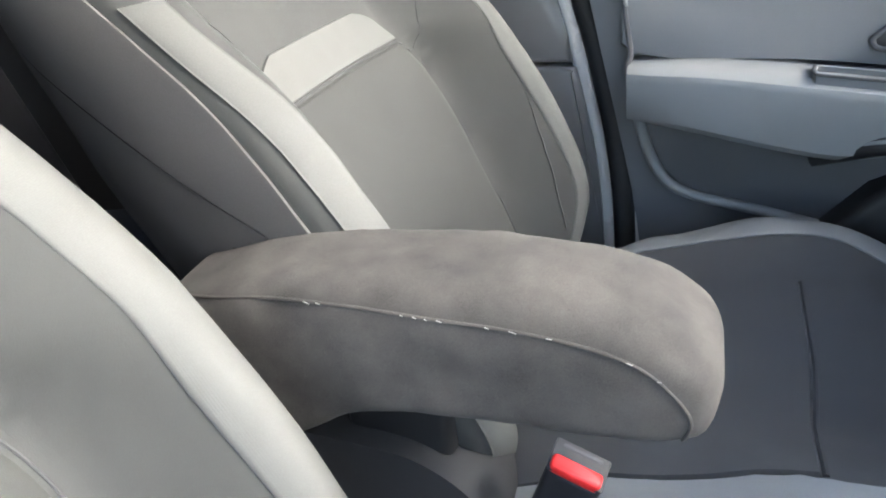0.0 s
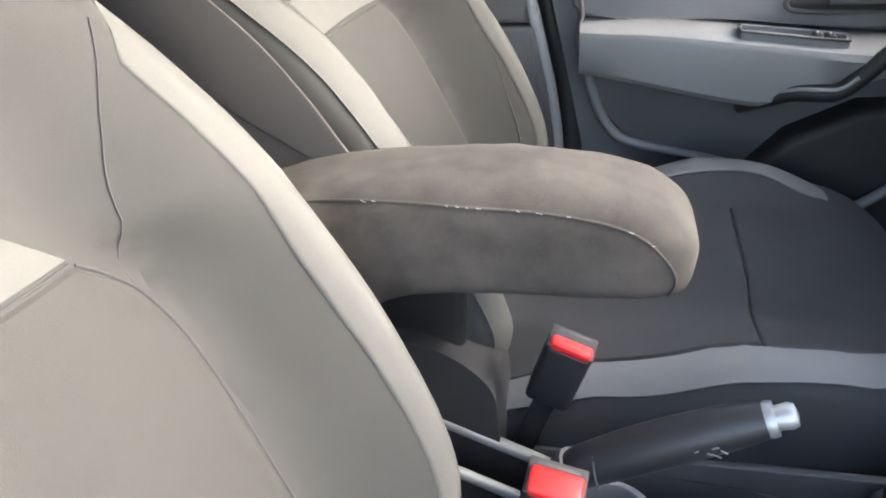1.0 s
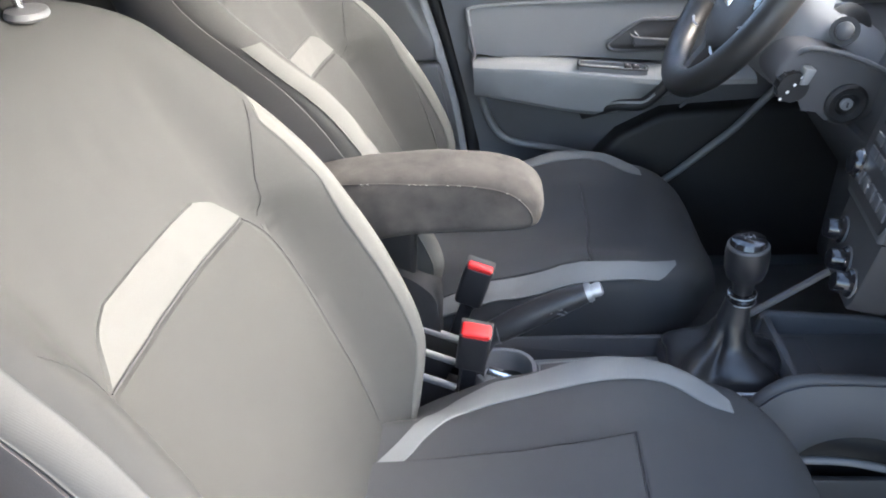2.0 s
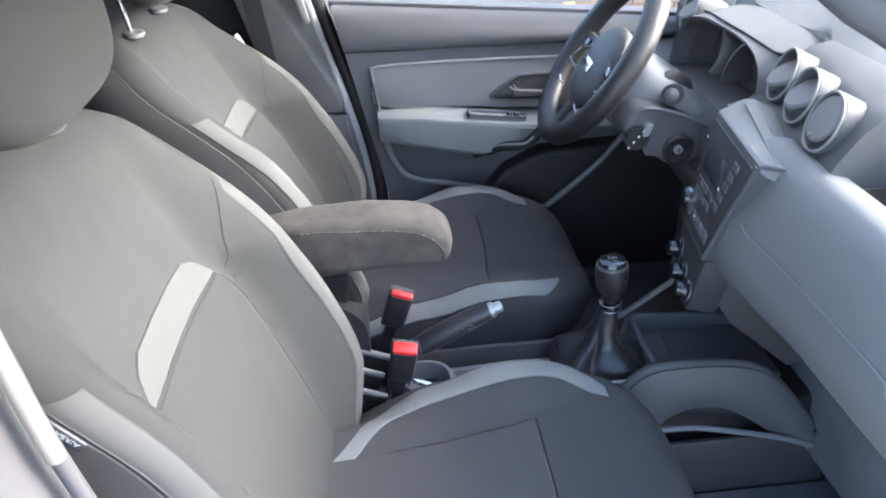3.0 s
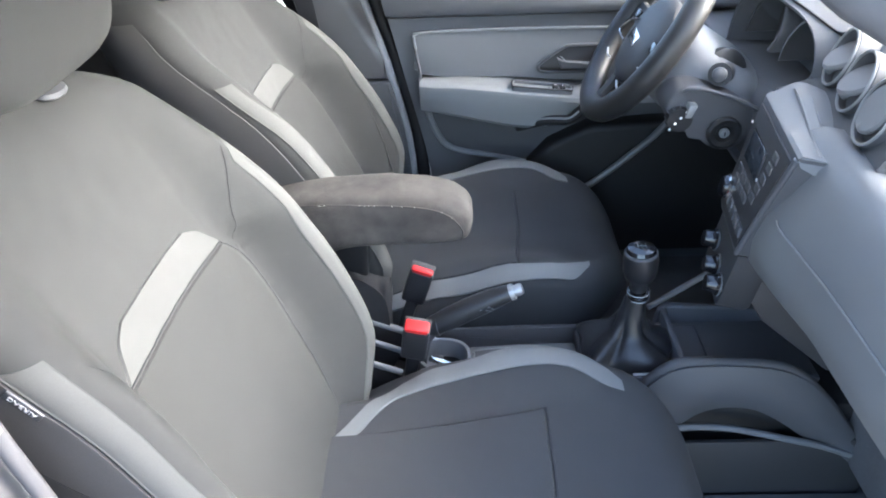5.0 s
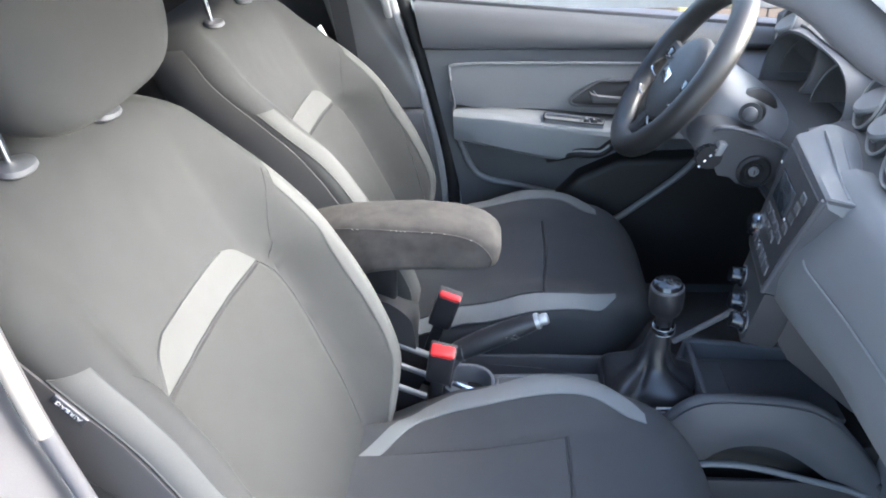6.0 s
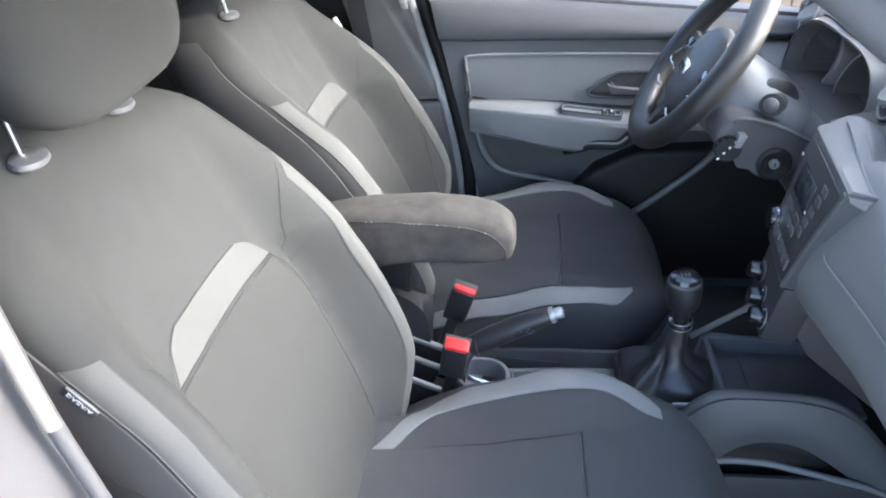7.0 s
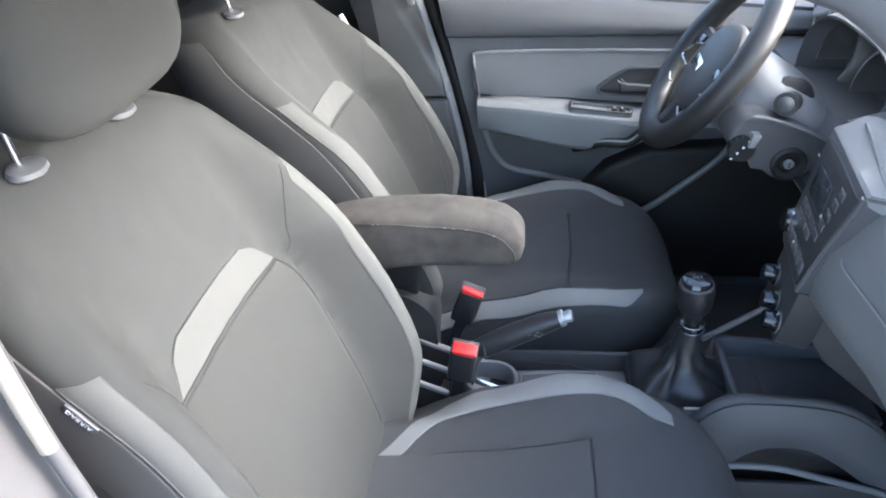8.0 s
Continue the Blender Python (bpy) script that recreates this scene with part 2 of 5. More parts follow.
# ---------- seats ----------
BACK_W = [(0.66, 0.19), (0.75, 0.205), (0.81, 0.228), (0.85, 0.252), (0.9, 0.276), (0.95, 0.285), (1.0, 0.288), (1.15, 0.285), (1.22, 0.276), (1.281, 0.268), (1.335, 0.256), (1.385, 0.237), (1.415, 0.2), (1.43, 0.15)]
BACK_AMP = [(0.68, -0.02), (0.75, 0.0), (0.83, 0.05), (0.9, 0.084), (1.0, 0.095), (1.1, 0.095), (1.2, 0.082), (1.28, 0.05), (1.35, 0.015), (1.42, 0.0)]
TOP = 1.432


PANEL_W = [(0.80, 0.132), (0.845, 0.152), (0.914, 0.172), (0.997, 0.185), (1.06, 0.191), (1.094, 0.191), (1.126, 0.184), (1.15, 0.168), (1.165, 0.154), (1.28, 0.15)]


def back_front(y, z, full=1.0):
    """Depth of the backrest's face at y from the seat's middle; full: how far the bolsters stand out."""
    w, a = curve(z, BACK_W), abs(y)
    x = -0.024 - 0.427 * (z - 0.83) - 0.012 * math.cos(y * 7)
    t = min(max((a - curve(z, PANEL_W) - 0.006) / (w - 0.034 - curve(z, PANEL_W)), 0.0), 1.0)
    x += full * curve(z, BACK_AMP) * (0.30 * t * (2 - t) + 0.70 * smooth(t))
    x += 0.0022 * noise.noise(V((y * 11, z * 11, 2.0))) + 0.0009 * noise.noise(V((y * 40, z * 40, 5.0)))
    r = 0.042
    if a > w - r:
        x -= r * (1 - math.sqrt(max(1 - min((a - w + r) / r, 1) ** 2, 0)))
    if z > TOP - 0.06:
        x -= 0.06 * (1 - math.sqrt(max(1 - min((z - TOP + 0.06) / 0.06, 1) ** 2, 0)))
    return x


CUSH_W = [(-0.12, 0.22), (0.0, 0.262), (0.25, 0.268), (0.36, 0.258), (0.45, 0.232), (0.50, 0.2), (0.53, 0.165), (0.555, 0.12)]
CUSH_AMP = [(-0.1, 0.0), (0.0, 0.0), (0.1, -0.004), (0.2, 0.009), (0.3, 0.021), (0.37, 0.019), (0.43, 0.002), (0.48, 0.0)]


def cushion_top(x, y):
    w, a = curve(x, CUSH_W), abs(y)
    z = 0.826 + 0.012 * smooth((x + 0.05) / 0.35) - 0.008 * math.cos(y * 9)
    z += curve(x, CUSH_AMP) * smooth((a - 0.125) / 0.095)
    z -= 0.075 * smooth((0.14 - x) / 0.17) * smooth((a - 0.14) / 0.09)
    z -= 0.014 * smooth((0.28 - x) / 0.12) * smooth((x - 0.03) / 0.08) * smooth((a - 0.19) / 0.05)
    z += 0.0022 * noise.noise(V((x * 12, y * 12, 8.0))) + 0.0008 * noise.noise(V((x * 40, y * 40, 3.0)))
    r = 0.045
    if a > w - r:
        z -= r * (1 - math.sqrt(max(1 - min((a - w + r) / r, 1) ** 2, 0)))
    if x > 0.45:
        z -= 0.11 * (1 - math.sqrt(max(1 - min((x - 0.45) / 0.11, 1) ** 2, 0)))
    return z


def front_seat(yc, recline, drop, full, strip_from, strip_turn, strip_to, tilt, skew, label):
    """An upholstered car seat with its middle at yc; recline: degrees that the backrest leans back beyond the other seat's;
    drop: how much lower its back sits; full: how far its bolsters stand out; strip_from: where the strip on its right bolster begins, in degrees round the edge;
    strip_turn: how much further round it begins at its top; strip_to: where it ends; tilt: slope of its upper end; skew: slope of its pale band."""
    shift = 0.006 if yc > 0 else 0.0
    seat = thing("front_seat", (0.2, yc, 0.5), label, "car seat", "front seats")
    turn = Matrix.Translation((0, yc, -drop)) @ Matrix.Translation((0, 0, 0.82)) @ pose(0, 0, 0, 0, -recline, 0) @ Matrix.Translation((0, 0, -0.82))
    here = Matrix.Translation((0, yc, 0))

    def rear_x(z):
        """Depth of the backrest's rear face."""
        deep = 0.135 if z < TOP - 0.06 else 0.06 + 0.075 * math.sqrt(max(1 - ((z - TOP + 0.06) / 0.06) ** 2, 0))
        return min(back_front(0, z, full) - deep, back_front(curve(z, BACK_W), z, full) - 0.03)

    def level(y, z):
        """Height of a point of the backrest, whose upper end slopes a little."""
        return z - tilt * y * smooth((z - 1.33) / 0.10)

    def B(y, z):
        return turn @ V((back_front(y, z, full), y, level(y, z)))

    def C(x, y):
        return here @ V((x, y, cushion_top(x, y)))

    # backrest body
    rings = []
    zs = span(0.68, 1.36, 60) + [1.375, 1.39, 1.402, 1.412, 1.42, 1.426, 1.43]
    for z in zs:
        w = curve(z, BACK_W)
        ang = [-math.pi / 2 + math.pi * k / 64 for k in range(65)]
        front = [B(w * math.sin(a), z) for a in ang]
        xr = rear_x(z)
        side = []
        for k in range(1, 6):
            t = k / 6
            xe = back_front(w, z, full)
            side.append((xe + (xr - xe) * t, w - 0.05 * t ** 3))
        rear = [turn @ V((x, y, level(y, z))) for x, y in side]
        rear += [turn @ V((xr - 0.004, (w - 0.055) * (1 - 2 * k / 8), level((w - 0.055) * (1 - 2 * k / 8), z))) for k in range(9)]
        rear += [turn @ V((x, -y, level(-y, z))) for x, y in side[::-1]]
        rings.append(front + rear)
    body = part("backrest", loft(rings), M_FABRIC, seat)

    for sgn in (-1, 1):
        def S(u, z, sgn=sgn):
            w = curve(z, BACK_W)
            x0 = back_front(w, z, full)
            xr = rear_x(z)
            return turn @ V((x0 + (xr - x0) * u, sgn * (w - 0.05 * u ** 3 + 0.0008), level(sgn * w, z)))

        def fold(z):
            """Where the crease across the side lies, from 0 at the front edge to 1 at the rear."""
            x0 = back_front(curve(z, BACK_W), z, full)
            xr = rear_x(z)
            return min(max((-0.240 + (1.205 - z) / 0.70 - x0) / (xr - x0), 0.15), 0.92)
        part("side_cover", sheet(lambda u, z: S(0.012 + (fold(z) - 0.017) * u, z), padded(0, 1, 10, 0.03), padded(1.085, 1.405, 34, 0.006), 0.0022 * sgn, 0.004 * sgn), M_SIDE, body, "dark cloth side cover")
        part("side_cover", sheet(lambda u, z: S(fold(z) + 0.005 + (0.955 - fold(z)) * u, z), padded(0, 1, 10, 0.03), padded(0.74, 1.405, 50, 0.006), 0.0012 * sgn, 0.004 * sgn), M_SIDE, body, "dark cloth side cover")
        part("side_seam", tube([S(fold(z) + 0.001, z) for z in span(1.09, 1.25, 24)], 0.0012, 6), M_SEAM, body)

    # centre panel and pale band
    def half(z):
        return curve(z, PANEL_W)

    def lean(y, z):
        return z - skew * y * smooth((z - 0.98) / 0.18)

    bm = sheet(lambda u, z: B(shift + (2 * u - 1) * half(z), lean((2 * u - 1) * half(z), z)), padded(0, 1, 20), padded(0.80, 1.1595, 24, 0.012), 0.0028, 0.008)
    part("centre_panel", bm, M_CENTRE, body, "grey woven centre panel")

    for sgn in (-1, 1):
        part("panel_seam", tube([B(shift + sgn * (half(z) + 0.001), lean(sgn * half(z), z)) + V((0.0006, 0, 0)) for z in span(0.83, 1.158, 40)], 0.0012, 6), M_SEAM, body)
    part("panel_seam", tube([B(shift + y, 1.1606 - skew * y) + V((0.0012, 0, 0)) for y in span(-0.157, 0.157, 30)], 0.0011, 6), M_SEAM, body)

    def band(z):
        t = (z - 1.162) / 0.0485
        return 0.160 - 0.042 * t - 0.022 * max(0, (t - 0.65) / 0.35) ** 2

    bm = sheet(lambda u, z: B(shift + (2 * u - 1) * band(z), z - skew * (2 * u - 1) * band(z)), padded(0, 1, 24, 0.012), padded(1.162, 1.2105, 14, 0.03), 0.003, 0.008)
    part("accent_band", bm, M_STRIP, body, "pale mesh fabric band")

    # pale strips down the bolsters, with seams beside them
    for sgn in (-1, 1):
        first = -10 if sgn > 0 else strip_from

        def P(u, z, sgn=sgn, first=first):
            w, r = curve(z, BACK_W), 0.042
            first = first + (70 * smooth((z - 1.245) / 0.055) if sgn > 0 else strip_turn * smooth((z - 1.16) / 0.12))
            last = 76 if sgn > 0 else min(strip_to + 14 * smooth((z - 1.16) / 0.1), 87)
            return B(sgn * (w - r + r * math.sin(radians(first + (last - first) * u))), z)
        bm = sheet(P, padded(0, 1, 12, 0.03), padded(0.70, 1.295 if sgn < 0 else 1.30, 40, 0.006), 0.0012 * sgn, 0.006 * sgn)
        part("bolster_strip", bm, M_STRIP, body, "pale mesh fabric strip", 60)
        pts = [B(sgn * curve(z, [(1.122, 0.185), (1.156, 0.1855), (1.19, 0.190), (1.226, 0.203), (1.259, 0.222), (1.272, 0.231)]), z) + V((0.001, 0, 0)) for z in span(1.122, 1.272, 18)]
        part("stitched_seam", tube(pts, 0.0005 if sgn > 0 else 0.0003, 6), M_SEAM, body)
    if yc > 0:
        # fold line in the bolster's fabric, drawn as a thin added strand
        part("bolster_crease", tube([B(curve(z, [(0.86, 0.203), (0.882, 0.21), (0.922, 0.221), (0.966, 0.229), (1.007, 0.234), (1.048, 0.238), (1.087, 0.241)]), z) for z in span(0.86, 1.087, 30)], [0.0016 - 0.0012 * k / 29 for k in range(30)], 6), M_SIDE, body)
    # cushion
    rings = []
    xs = span(-0.12, 0.44, 50) + [0.46, 0.48, 0.495, 0.51, 0.522, 0.533, 0.542, 0.549, 0.555]
    for x in xs:
        w = curve(x, CUSH_W)
        top = [C(x, w * math.sin(-math.pi / 2 + math.pi * k / 64)) for k in range(65)]
        zb = 0.665 + 0.05 * smooth((x - 0.42) / 0.13)
        zt = top[0].z
        side = []
        for k in range(1, 6):
            side.append(here @ V((x, w - 0.012 * (k / 5) ** 2, zt + (zb - zt) * k / 5)))
        for k in range(5, 0, -1):
            side.append(here @ V((x, -(w - 0.012 * (k / 5) ** 2), zt + (zb - zt) * k / 5)))
        rings.append(top + side)
    cush = part("cushion", loft(rings), M_CUSHION, seat, "charcoal fabric seat cushion")
    # raised centre panel: its front edge runs slightly back towards the near strip
    def pad_at(u, x):
        y0 = curve(x, [(-0.06, 0.08), (0.0, 0.082), (0.17, 0.094), (0.25, 0.106), (0.32, 0.122)])
        y = y0 - u * (y0 + curve(x, [(-0.05, 0.217), (0.1, 0.229), (0.32, 0.232)]))
        return C(x - 0.016 * smooth(-y / 0.22) * smooth(x / 0.3), y)
    bm = sheet(pad_at, padded(0, 1, 18, 0.015), padded(-0.06, 0.3165, 24, 0.012), 0.0065, 0.010)
    part("centre_panel", bm, M_CUSHION, cush, "charcoal woven centre panel")
    part("panel_seam", tube([pad_at(u, 0.3185) for u in span(-0.004, 0.98, 30)], 0.0028, 6), M_SEAM, cush)
    part("panel_seam", tube([pad_at(-0.006, x) for x in span(0.0, 0.3185, 30)], 0.0008, 6), M_SEAM, cush)
    for sgn in (-1, 1):
        def lo(x, sgn=sgn):
            if sgn > 0:
                return curve(x, [(-0.03, 0.045), (0.0, 0.072), (0.018, 0.094), (0.036, 0.122), (0.07, 0.158), (0.11, 0.174), (0.158, 0.183), (0.256, 0.197), (0.333, 0.2), (0.38, 0.190), (0.418, 0.170), (0.452, 0.156)])
            return curve(x, [(-0.05, 0.215), (0.1, 0.227), (0.3, 0.231), (0.38, 0.223), (0.42, 0.206), (0.452, 0.196)])

        def hi(x, sgn=sgn, lo=lo):
            wide = curve(x, [(-0.03, 0.03), (0.02, 0.05), (0.1, 0.054), (0.3, 0.05), (0.38, 0.048), (0.42, 0.042), (0.44, 0.032), (0.452, 0.02)] if sgn > 0 else [(-0.05, 0.03), (0.1, 0.033), (0.3, 0.031), (0.38, 0.031), (0.42, 0.028), (0.44, 0.016), (0.452, 0.005)])
            return min(lo(x) + wide, curve(x, CUSH_W) - 0.006)
        bm = sheet(lambda u, x: C(x, sgn * (lo(x) + u * (hi(x) - lo(x)))), padded(0, 1, 8, 0.04), padded(-0.03, 0.452, 44, 0.006), -0.003 if sgn > 0 else 0.0072, -0.006 * sgn)
        part("bolster_strip", bm, M_STRIP_LIGHTENED, cush, "pale mesh fabric strip")

    # plastic base with its side shields
    for sgn in (-1, 1):
        out = [(-0.16, 0.60), (0.30, 0.58), (0.40, 0.62), (0.42, 0.68), (0.30, 0.70), (0.02, 0.715), (-0.06, 0.76), (-0.12, 0.80), (-0.17, 0.76)]
        ys = sorted((yc + sgn * 0.245, yc + sgn * 0.274))
        part("side_shield", prism(out, ys[0], ys[1], "y", 0.008, 3), M_PLASTIC, seat, "black plastic side shield")
    for sgn in (-1, 1):
        part("slide_rail", box((0.56, 0.035, 0.05), pose(0.16, yc + sgn * 0.19, 0.475), 0.006), M_PLASTIC, seat)
        for xx in (-0.06, 0.34):
            part("riser", box((0.07, 0.03, 0.16), pose(xx, yc + sgn * 0.19, 0.575), 0.006), M_PLASTIC, seat)
    part("seat_pan", box((0.56, 0.46, 0.03), pose(0.16, yc, 0.66), 0.008), M_PLASTIC, seat)

    # headrest on two posts in collars
    head = []
    for k in range(0, 33):
        t = -1 + 2 * k / 32
        s = (1 - abs(t) ** 3.2) ** (1 / 2.6) if abs(t) < 1 else 0.0
        s = max(s, 0.05)
        ring = []
        for j in range(28):
            a = 2 * math.pi * j / 28
            ca, sa = math.cos(a), math.sin(a)
            px = 0.058 * math.copysign(abs(ca) ** 0.75, ca) * (0.35 + 0.65 * s)
            py = 0.008 + 0.168 * math.copysign(abs(sa) ** 0.62, sa) * ((0.62 + 0.38 * s) if t > 0 else (0.40 + 0.60 * s))
            zz = 1.565 + 0.105 * t
            ring.append(turn @ V((-0.262 + px - 0.10 * (zz - 1.565), py * (1 if abs(t) < 0.999 else 0.9), zz)))
        head.append(ring)
    hr = part("headrest", loft(head), M_FABRIC, seat, "grey fabric headrest on two steel posts")
    for sgn in (-1, 1):
        y = sgn * 0.095
        part("post", tube([turn @ V((-0.30, y, 1.38)), turn @ V((-0.305, y - 0.012, 1.54))], 0.0046, 12), M_CHROME, hr, "bright steel post")
        m = turn @ pose(-0.298, y, TOP - 0.012 - tilt * y, 0, 8, 0)
        part("collar", lathe([(0.0, -0.004), (0.020, -0.004), (0.0225, -0.001), (0.0205, 0.004), (0.012, 0.006), (0.0, 0.006)], m @ Matrix.Diagonal((0.8, 1.15, 1, 1)), 24), M_SOFT, hr, "grey plastic post collar")
    return seat, B, C


passenger, PB, PC = front_seat(-0.36, 0.0, 0.0, 1.0, 41, -6, 87, 0.08, 0.05, "grey fabric passenger seat with pale mesh bolster strips")
driver, DB, DC = front_seat(0.36, 4.2, 0.012, 1.22, 9, 18, 58, 0.0, 0.02, "grey fabric driver seat with pale mesh bolster strips")

# airbag tag sewn into the passenger seat's outer seam
def strip_edge(z):
    w = curve(z, BACK_W)
    y = -(w - 0.042 + 0.042 * math.sin(radians(87)))
    return V((back_front(y, z) - 0.006, -0.36 + y - 0.0025, z))


TX = (strip_edge(1.285) - strip_edge(1.245)).normalized()
TN = V((-0.30, -0.95, 0.10))
TN = (TN - TX * TN.dot(TX)).normalized()
TY = TN.cross(TX)
TM = Matrix((TX, TY, TN)).transposed().to_4x4()
TM.translation = strip_edge(1.268) + TY * 0.002 + TN * 0.002
tag = solo("airbag_tag", box((0.038, 0.012, 0.003), TM, 0.001), M_SOFT, "small dark sewn tag with pale lettering on seat side", "tag")
fc = bpy.data.curves.new("lettering", "FONT")
fc.body, fc.size, fc.align_x, fc.align_y, fc.extrude = "AIRBAG", 0.0085, "CENTER", "CENTER", 0.0003
letters = new("lettering", fc)
dg = bpy.context.evaluated_depsgraph_get()
lm = bpy.data.meshes.new_from_object(letters.evaluated_get(dg))
bpy.data.objects.remove(letters)
lm.materials.clear()
lm.materials.append(M_PRINT)
letters = new("lettering", lm)
letters.parent = tag
letters.matrix_world = TM @ pose(0, 0, 0.0018)

# matching tag on the driver seat's outer seam
mark = DB(0.262, 1.293)
solo("airbag_tag", box((0.010, 0.006, 0.030), Matrix.Translation(mark + V((0.004, 0.004, 0.004))) @ pose(0, 0, 0, 0, -26, 0), 0.001), M_PRINT, "small pale sewn tag on driver seat shoulder", "tag")

# ---------- armrest on the driver seat ----------
armrest = thing("armrest", (0.0, 0.04, 0.86), "brown-grey velour armrest folded down beside driver seat", "armrest")
AX = span(-0.19, 0.15, 60) + [0.16, 0.17, 0.179, 0.187, 0.193, 0.198, 0.202, 0.2045, 0.2065]


def arm_size(x):
    """Top, bottom and half width of the pad at x."""
    top = curve(x, [(-0.19, 1.076), (-0.1, 1.101), (0.05, 1.110), (0.10, 1.107), (0.14, 1.101), (0.17, 1.091), (0.187, 1.080), (0.198, 1.070), (0.2045, 1.060), (0.2065, 1.054)])
    low = curve(x, [(-0.19, 0.945), (-0.10, 0.962), (-0.03, 1.000), (0.08, 1.008), (0.15, 1.010), (0.185, 1.014), (0.2, 1.022), (0.2045, 1.036), (0.2065, 1.044)])
    hw = curve(x, [(-0.19, 0.054), (0.1, 0.057), (0.16, 0.056), (0.19, 0.051), (0.2, 0.046), (0.2045, 0.036), (0.2065, 0.028)])
    return top, low, hw


def arm_at(x, a):
    top, low, hw = arm_size(x)
    ca, sa = math.cos(a), math.sin(a)
    z = (top + low) / 2 + (top - low) / 2 * math.copysign(abs(sa) ** (0.62 if sa > 0 else 0.35), sa)
    p = V((x, 0.04 + hw * math.copysign(abs(ca) ** (0.42 if sa > 0 else 0.3), ca), z))
    return p + V((0, 0.0025 * ca, 0.0025 * sa)) * (0.6 * noise.noise(p * 20) + 0.35 * noise.noise(p * 60))


pad = part("pad", loft([[arm_at(x, 2 * math.pi * j / 72) for j in range(72)] for x in AX]), M_ARM, armrest, "worn brown-grey velour pad", 60)
for s in (-1, 1):
    pts = []
    for x, z in [(p.x, p.z) for p in spline([(-0.17, 0, 1.080), (-0.098, 0, 1.092), (-0.031, 0, 1.0955), (0.028, 0, 1.094), (0.082, 0, 1.092), (0.132, 0, 1.085), (0.162, 0, 1.073), (0.181, 0, 1.053), (0.189, 0, 1.035), (0.185, 0, 1.02)], 7)]:
        top, low, hw = arm_size(x)
        k = (z - (top + low) / 2) / ((top - low) / 2)
        sa = math.copysign(min(abs(k), 0.999) ** (1 / (0.62 if k > 0 else 0.35)), k)
        y = hw * math.sqrt(1 - sa * sa) ** (0.42 if k > 0 else 0.3)
        pts.append(V((x, 0.04 + s * (y + 0.0005), z)))
    part("piping", tube(pts, 0.0013, 8), M_ARM, pad)
    rnd = random.Random(8 + s)
    for k in range(15):
        p = pts[rnd.randrange(8, len(pts))]
        d = rnd.uniform(0.0015, 0.005)
        part("thread", tube([p + V((0, s * 0.0018, 0.001)), p + V((d, s * 0.0022, rnd.uniform(-0.001, 0.0015)))], 0.0004, 4), M_THREAD, pad)
part("hinge_post", box((0.10, 0.05, 0.13), pose(-0.045, 0.092, 0.945, 0, 4, 0), 0.012, seg=3), M_BLACK, armrest, "black plastic hinge post")
cover = [(p.x, p.z) for p in spline([(-0.17, 0, 0.72), (-0.18, 0, 0.90), (-0.16, 0, 0.914), (-0.093, 0, 0.910), (-0.042, 0, 0.904), (-0.008, 0, 0.890), (0.020, 0, 0.866), (0.034, 0, 0.838), (0.037, 0, 0.78), (0.036, 0, 0.72)], 4)]
part("bracket_cover", prism(cover, 0.046, 0.14, "y", 0.018, 4), M_REAR, armrest, "dark cloth cover over hinge bracket")

# ---------- belt buckles ----------


def buckle(base, top, side, wide, label):
    """A belt buckle: base and top of its axis, side: the way of its width; wide: how much of its end the red button fills."""
    base, top, side = V(base), V(top), V(side)
    ax = (top - base).normalized()
    side = (side - ax * side.dot(ax)).normalized()
    nrm = side.cross(ax)
    m = Matrix((side, nrm, ax)).transposed().to_4x4()
    m.translation = top
    b = thing("seat_belt_buckle", base, label, "belt buckle", "seat belt buckles")
    half = 0.016
    bm = box((0.047, 2 * half, 0.082), m @ pose(0, 0, -0.044), 0.006, seg=3)
    part("housing", bm, M_SATIN, b, "black plastic housing")
    part("end_frame", box((0.0475, 2 * half + 0.001, 0.004), m @ pose(0, 0, -0.002), 0.0018), M_HUB, b, "dark plastic end frame")
    w = 2 * half * wide
    bt = box((0.043, w, 0.012), m @ pose(0, -half + w / 2 - 0.0005, -0.001), 0.004, seg=3)
    part("button", bt, M_RED, b, "red release button")
    part("slot", box((0.034, 0.004, 0.006), m @ pose(0, half - 0.005, -0.0025), 0.001), M_RUBBER, b)
    L = (top - base).length
    part("stalk", box((0.024, 0.013, L - 0.07), m @ pose(0, 0, -0.07 - (L - 0.07) / 2), 0.003), M_SATIN, b, "black sleeved stalk")
    return b


buckle((0.052, 0.085, 0.72), (0.110, 0.066, 0.906), (-1, 0.12, 0.40), 0.45, "black seat belt buckle with red button beside driver seat")
buckle((0.075, -0.065, 0.70), (0.106, -0.112, 0.912), (-1, 0.1, 0.10), 0.75, "black seat belt buckle with red button beside passenger seat")

# ---------- centre console ----------
console = thing("centre_console", (0.3, 0, 0.45), "charcoal plastic centre console between the seats", "console")
for y, x0, x1, w in ((0.050, -0.06, 0.13, 0.013), (0.0, -0.07, 0.062, 0.010), (-0.06, -0.07, 0.066, 0.010)):
    L, xm = (x1 - x0) / math.cos(radians(25)), (x0 + x1) / 2
    m = pose(xm, y, (0.776 if y > 0.01 else 0.768) - (xm - 0.028) * 0.42, 0, 24, 0)
    part("slot_ridge", box((L, w, 0.012), m, 0.004, seg=3), M_TRIM, console, "grey ridge between console slots")
    part("slot_wall", box((L, w - 0.004, 0.07), m @ pose(0, 0, -0.04), 0.002), M_SATIN, console)
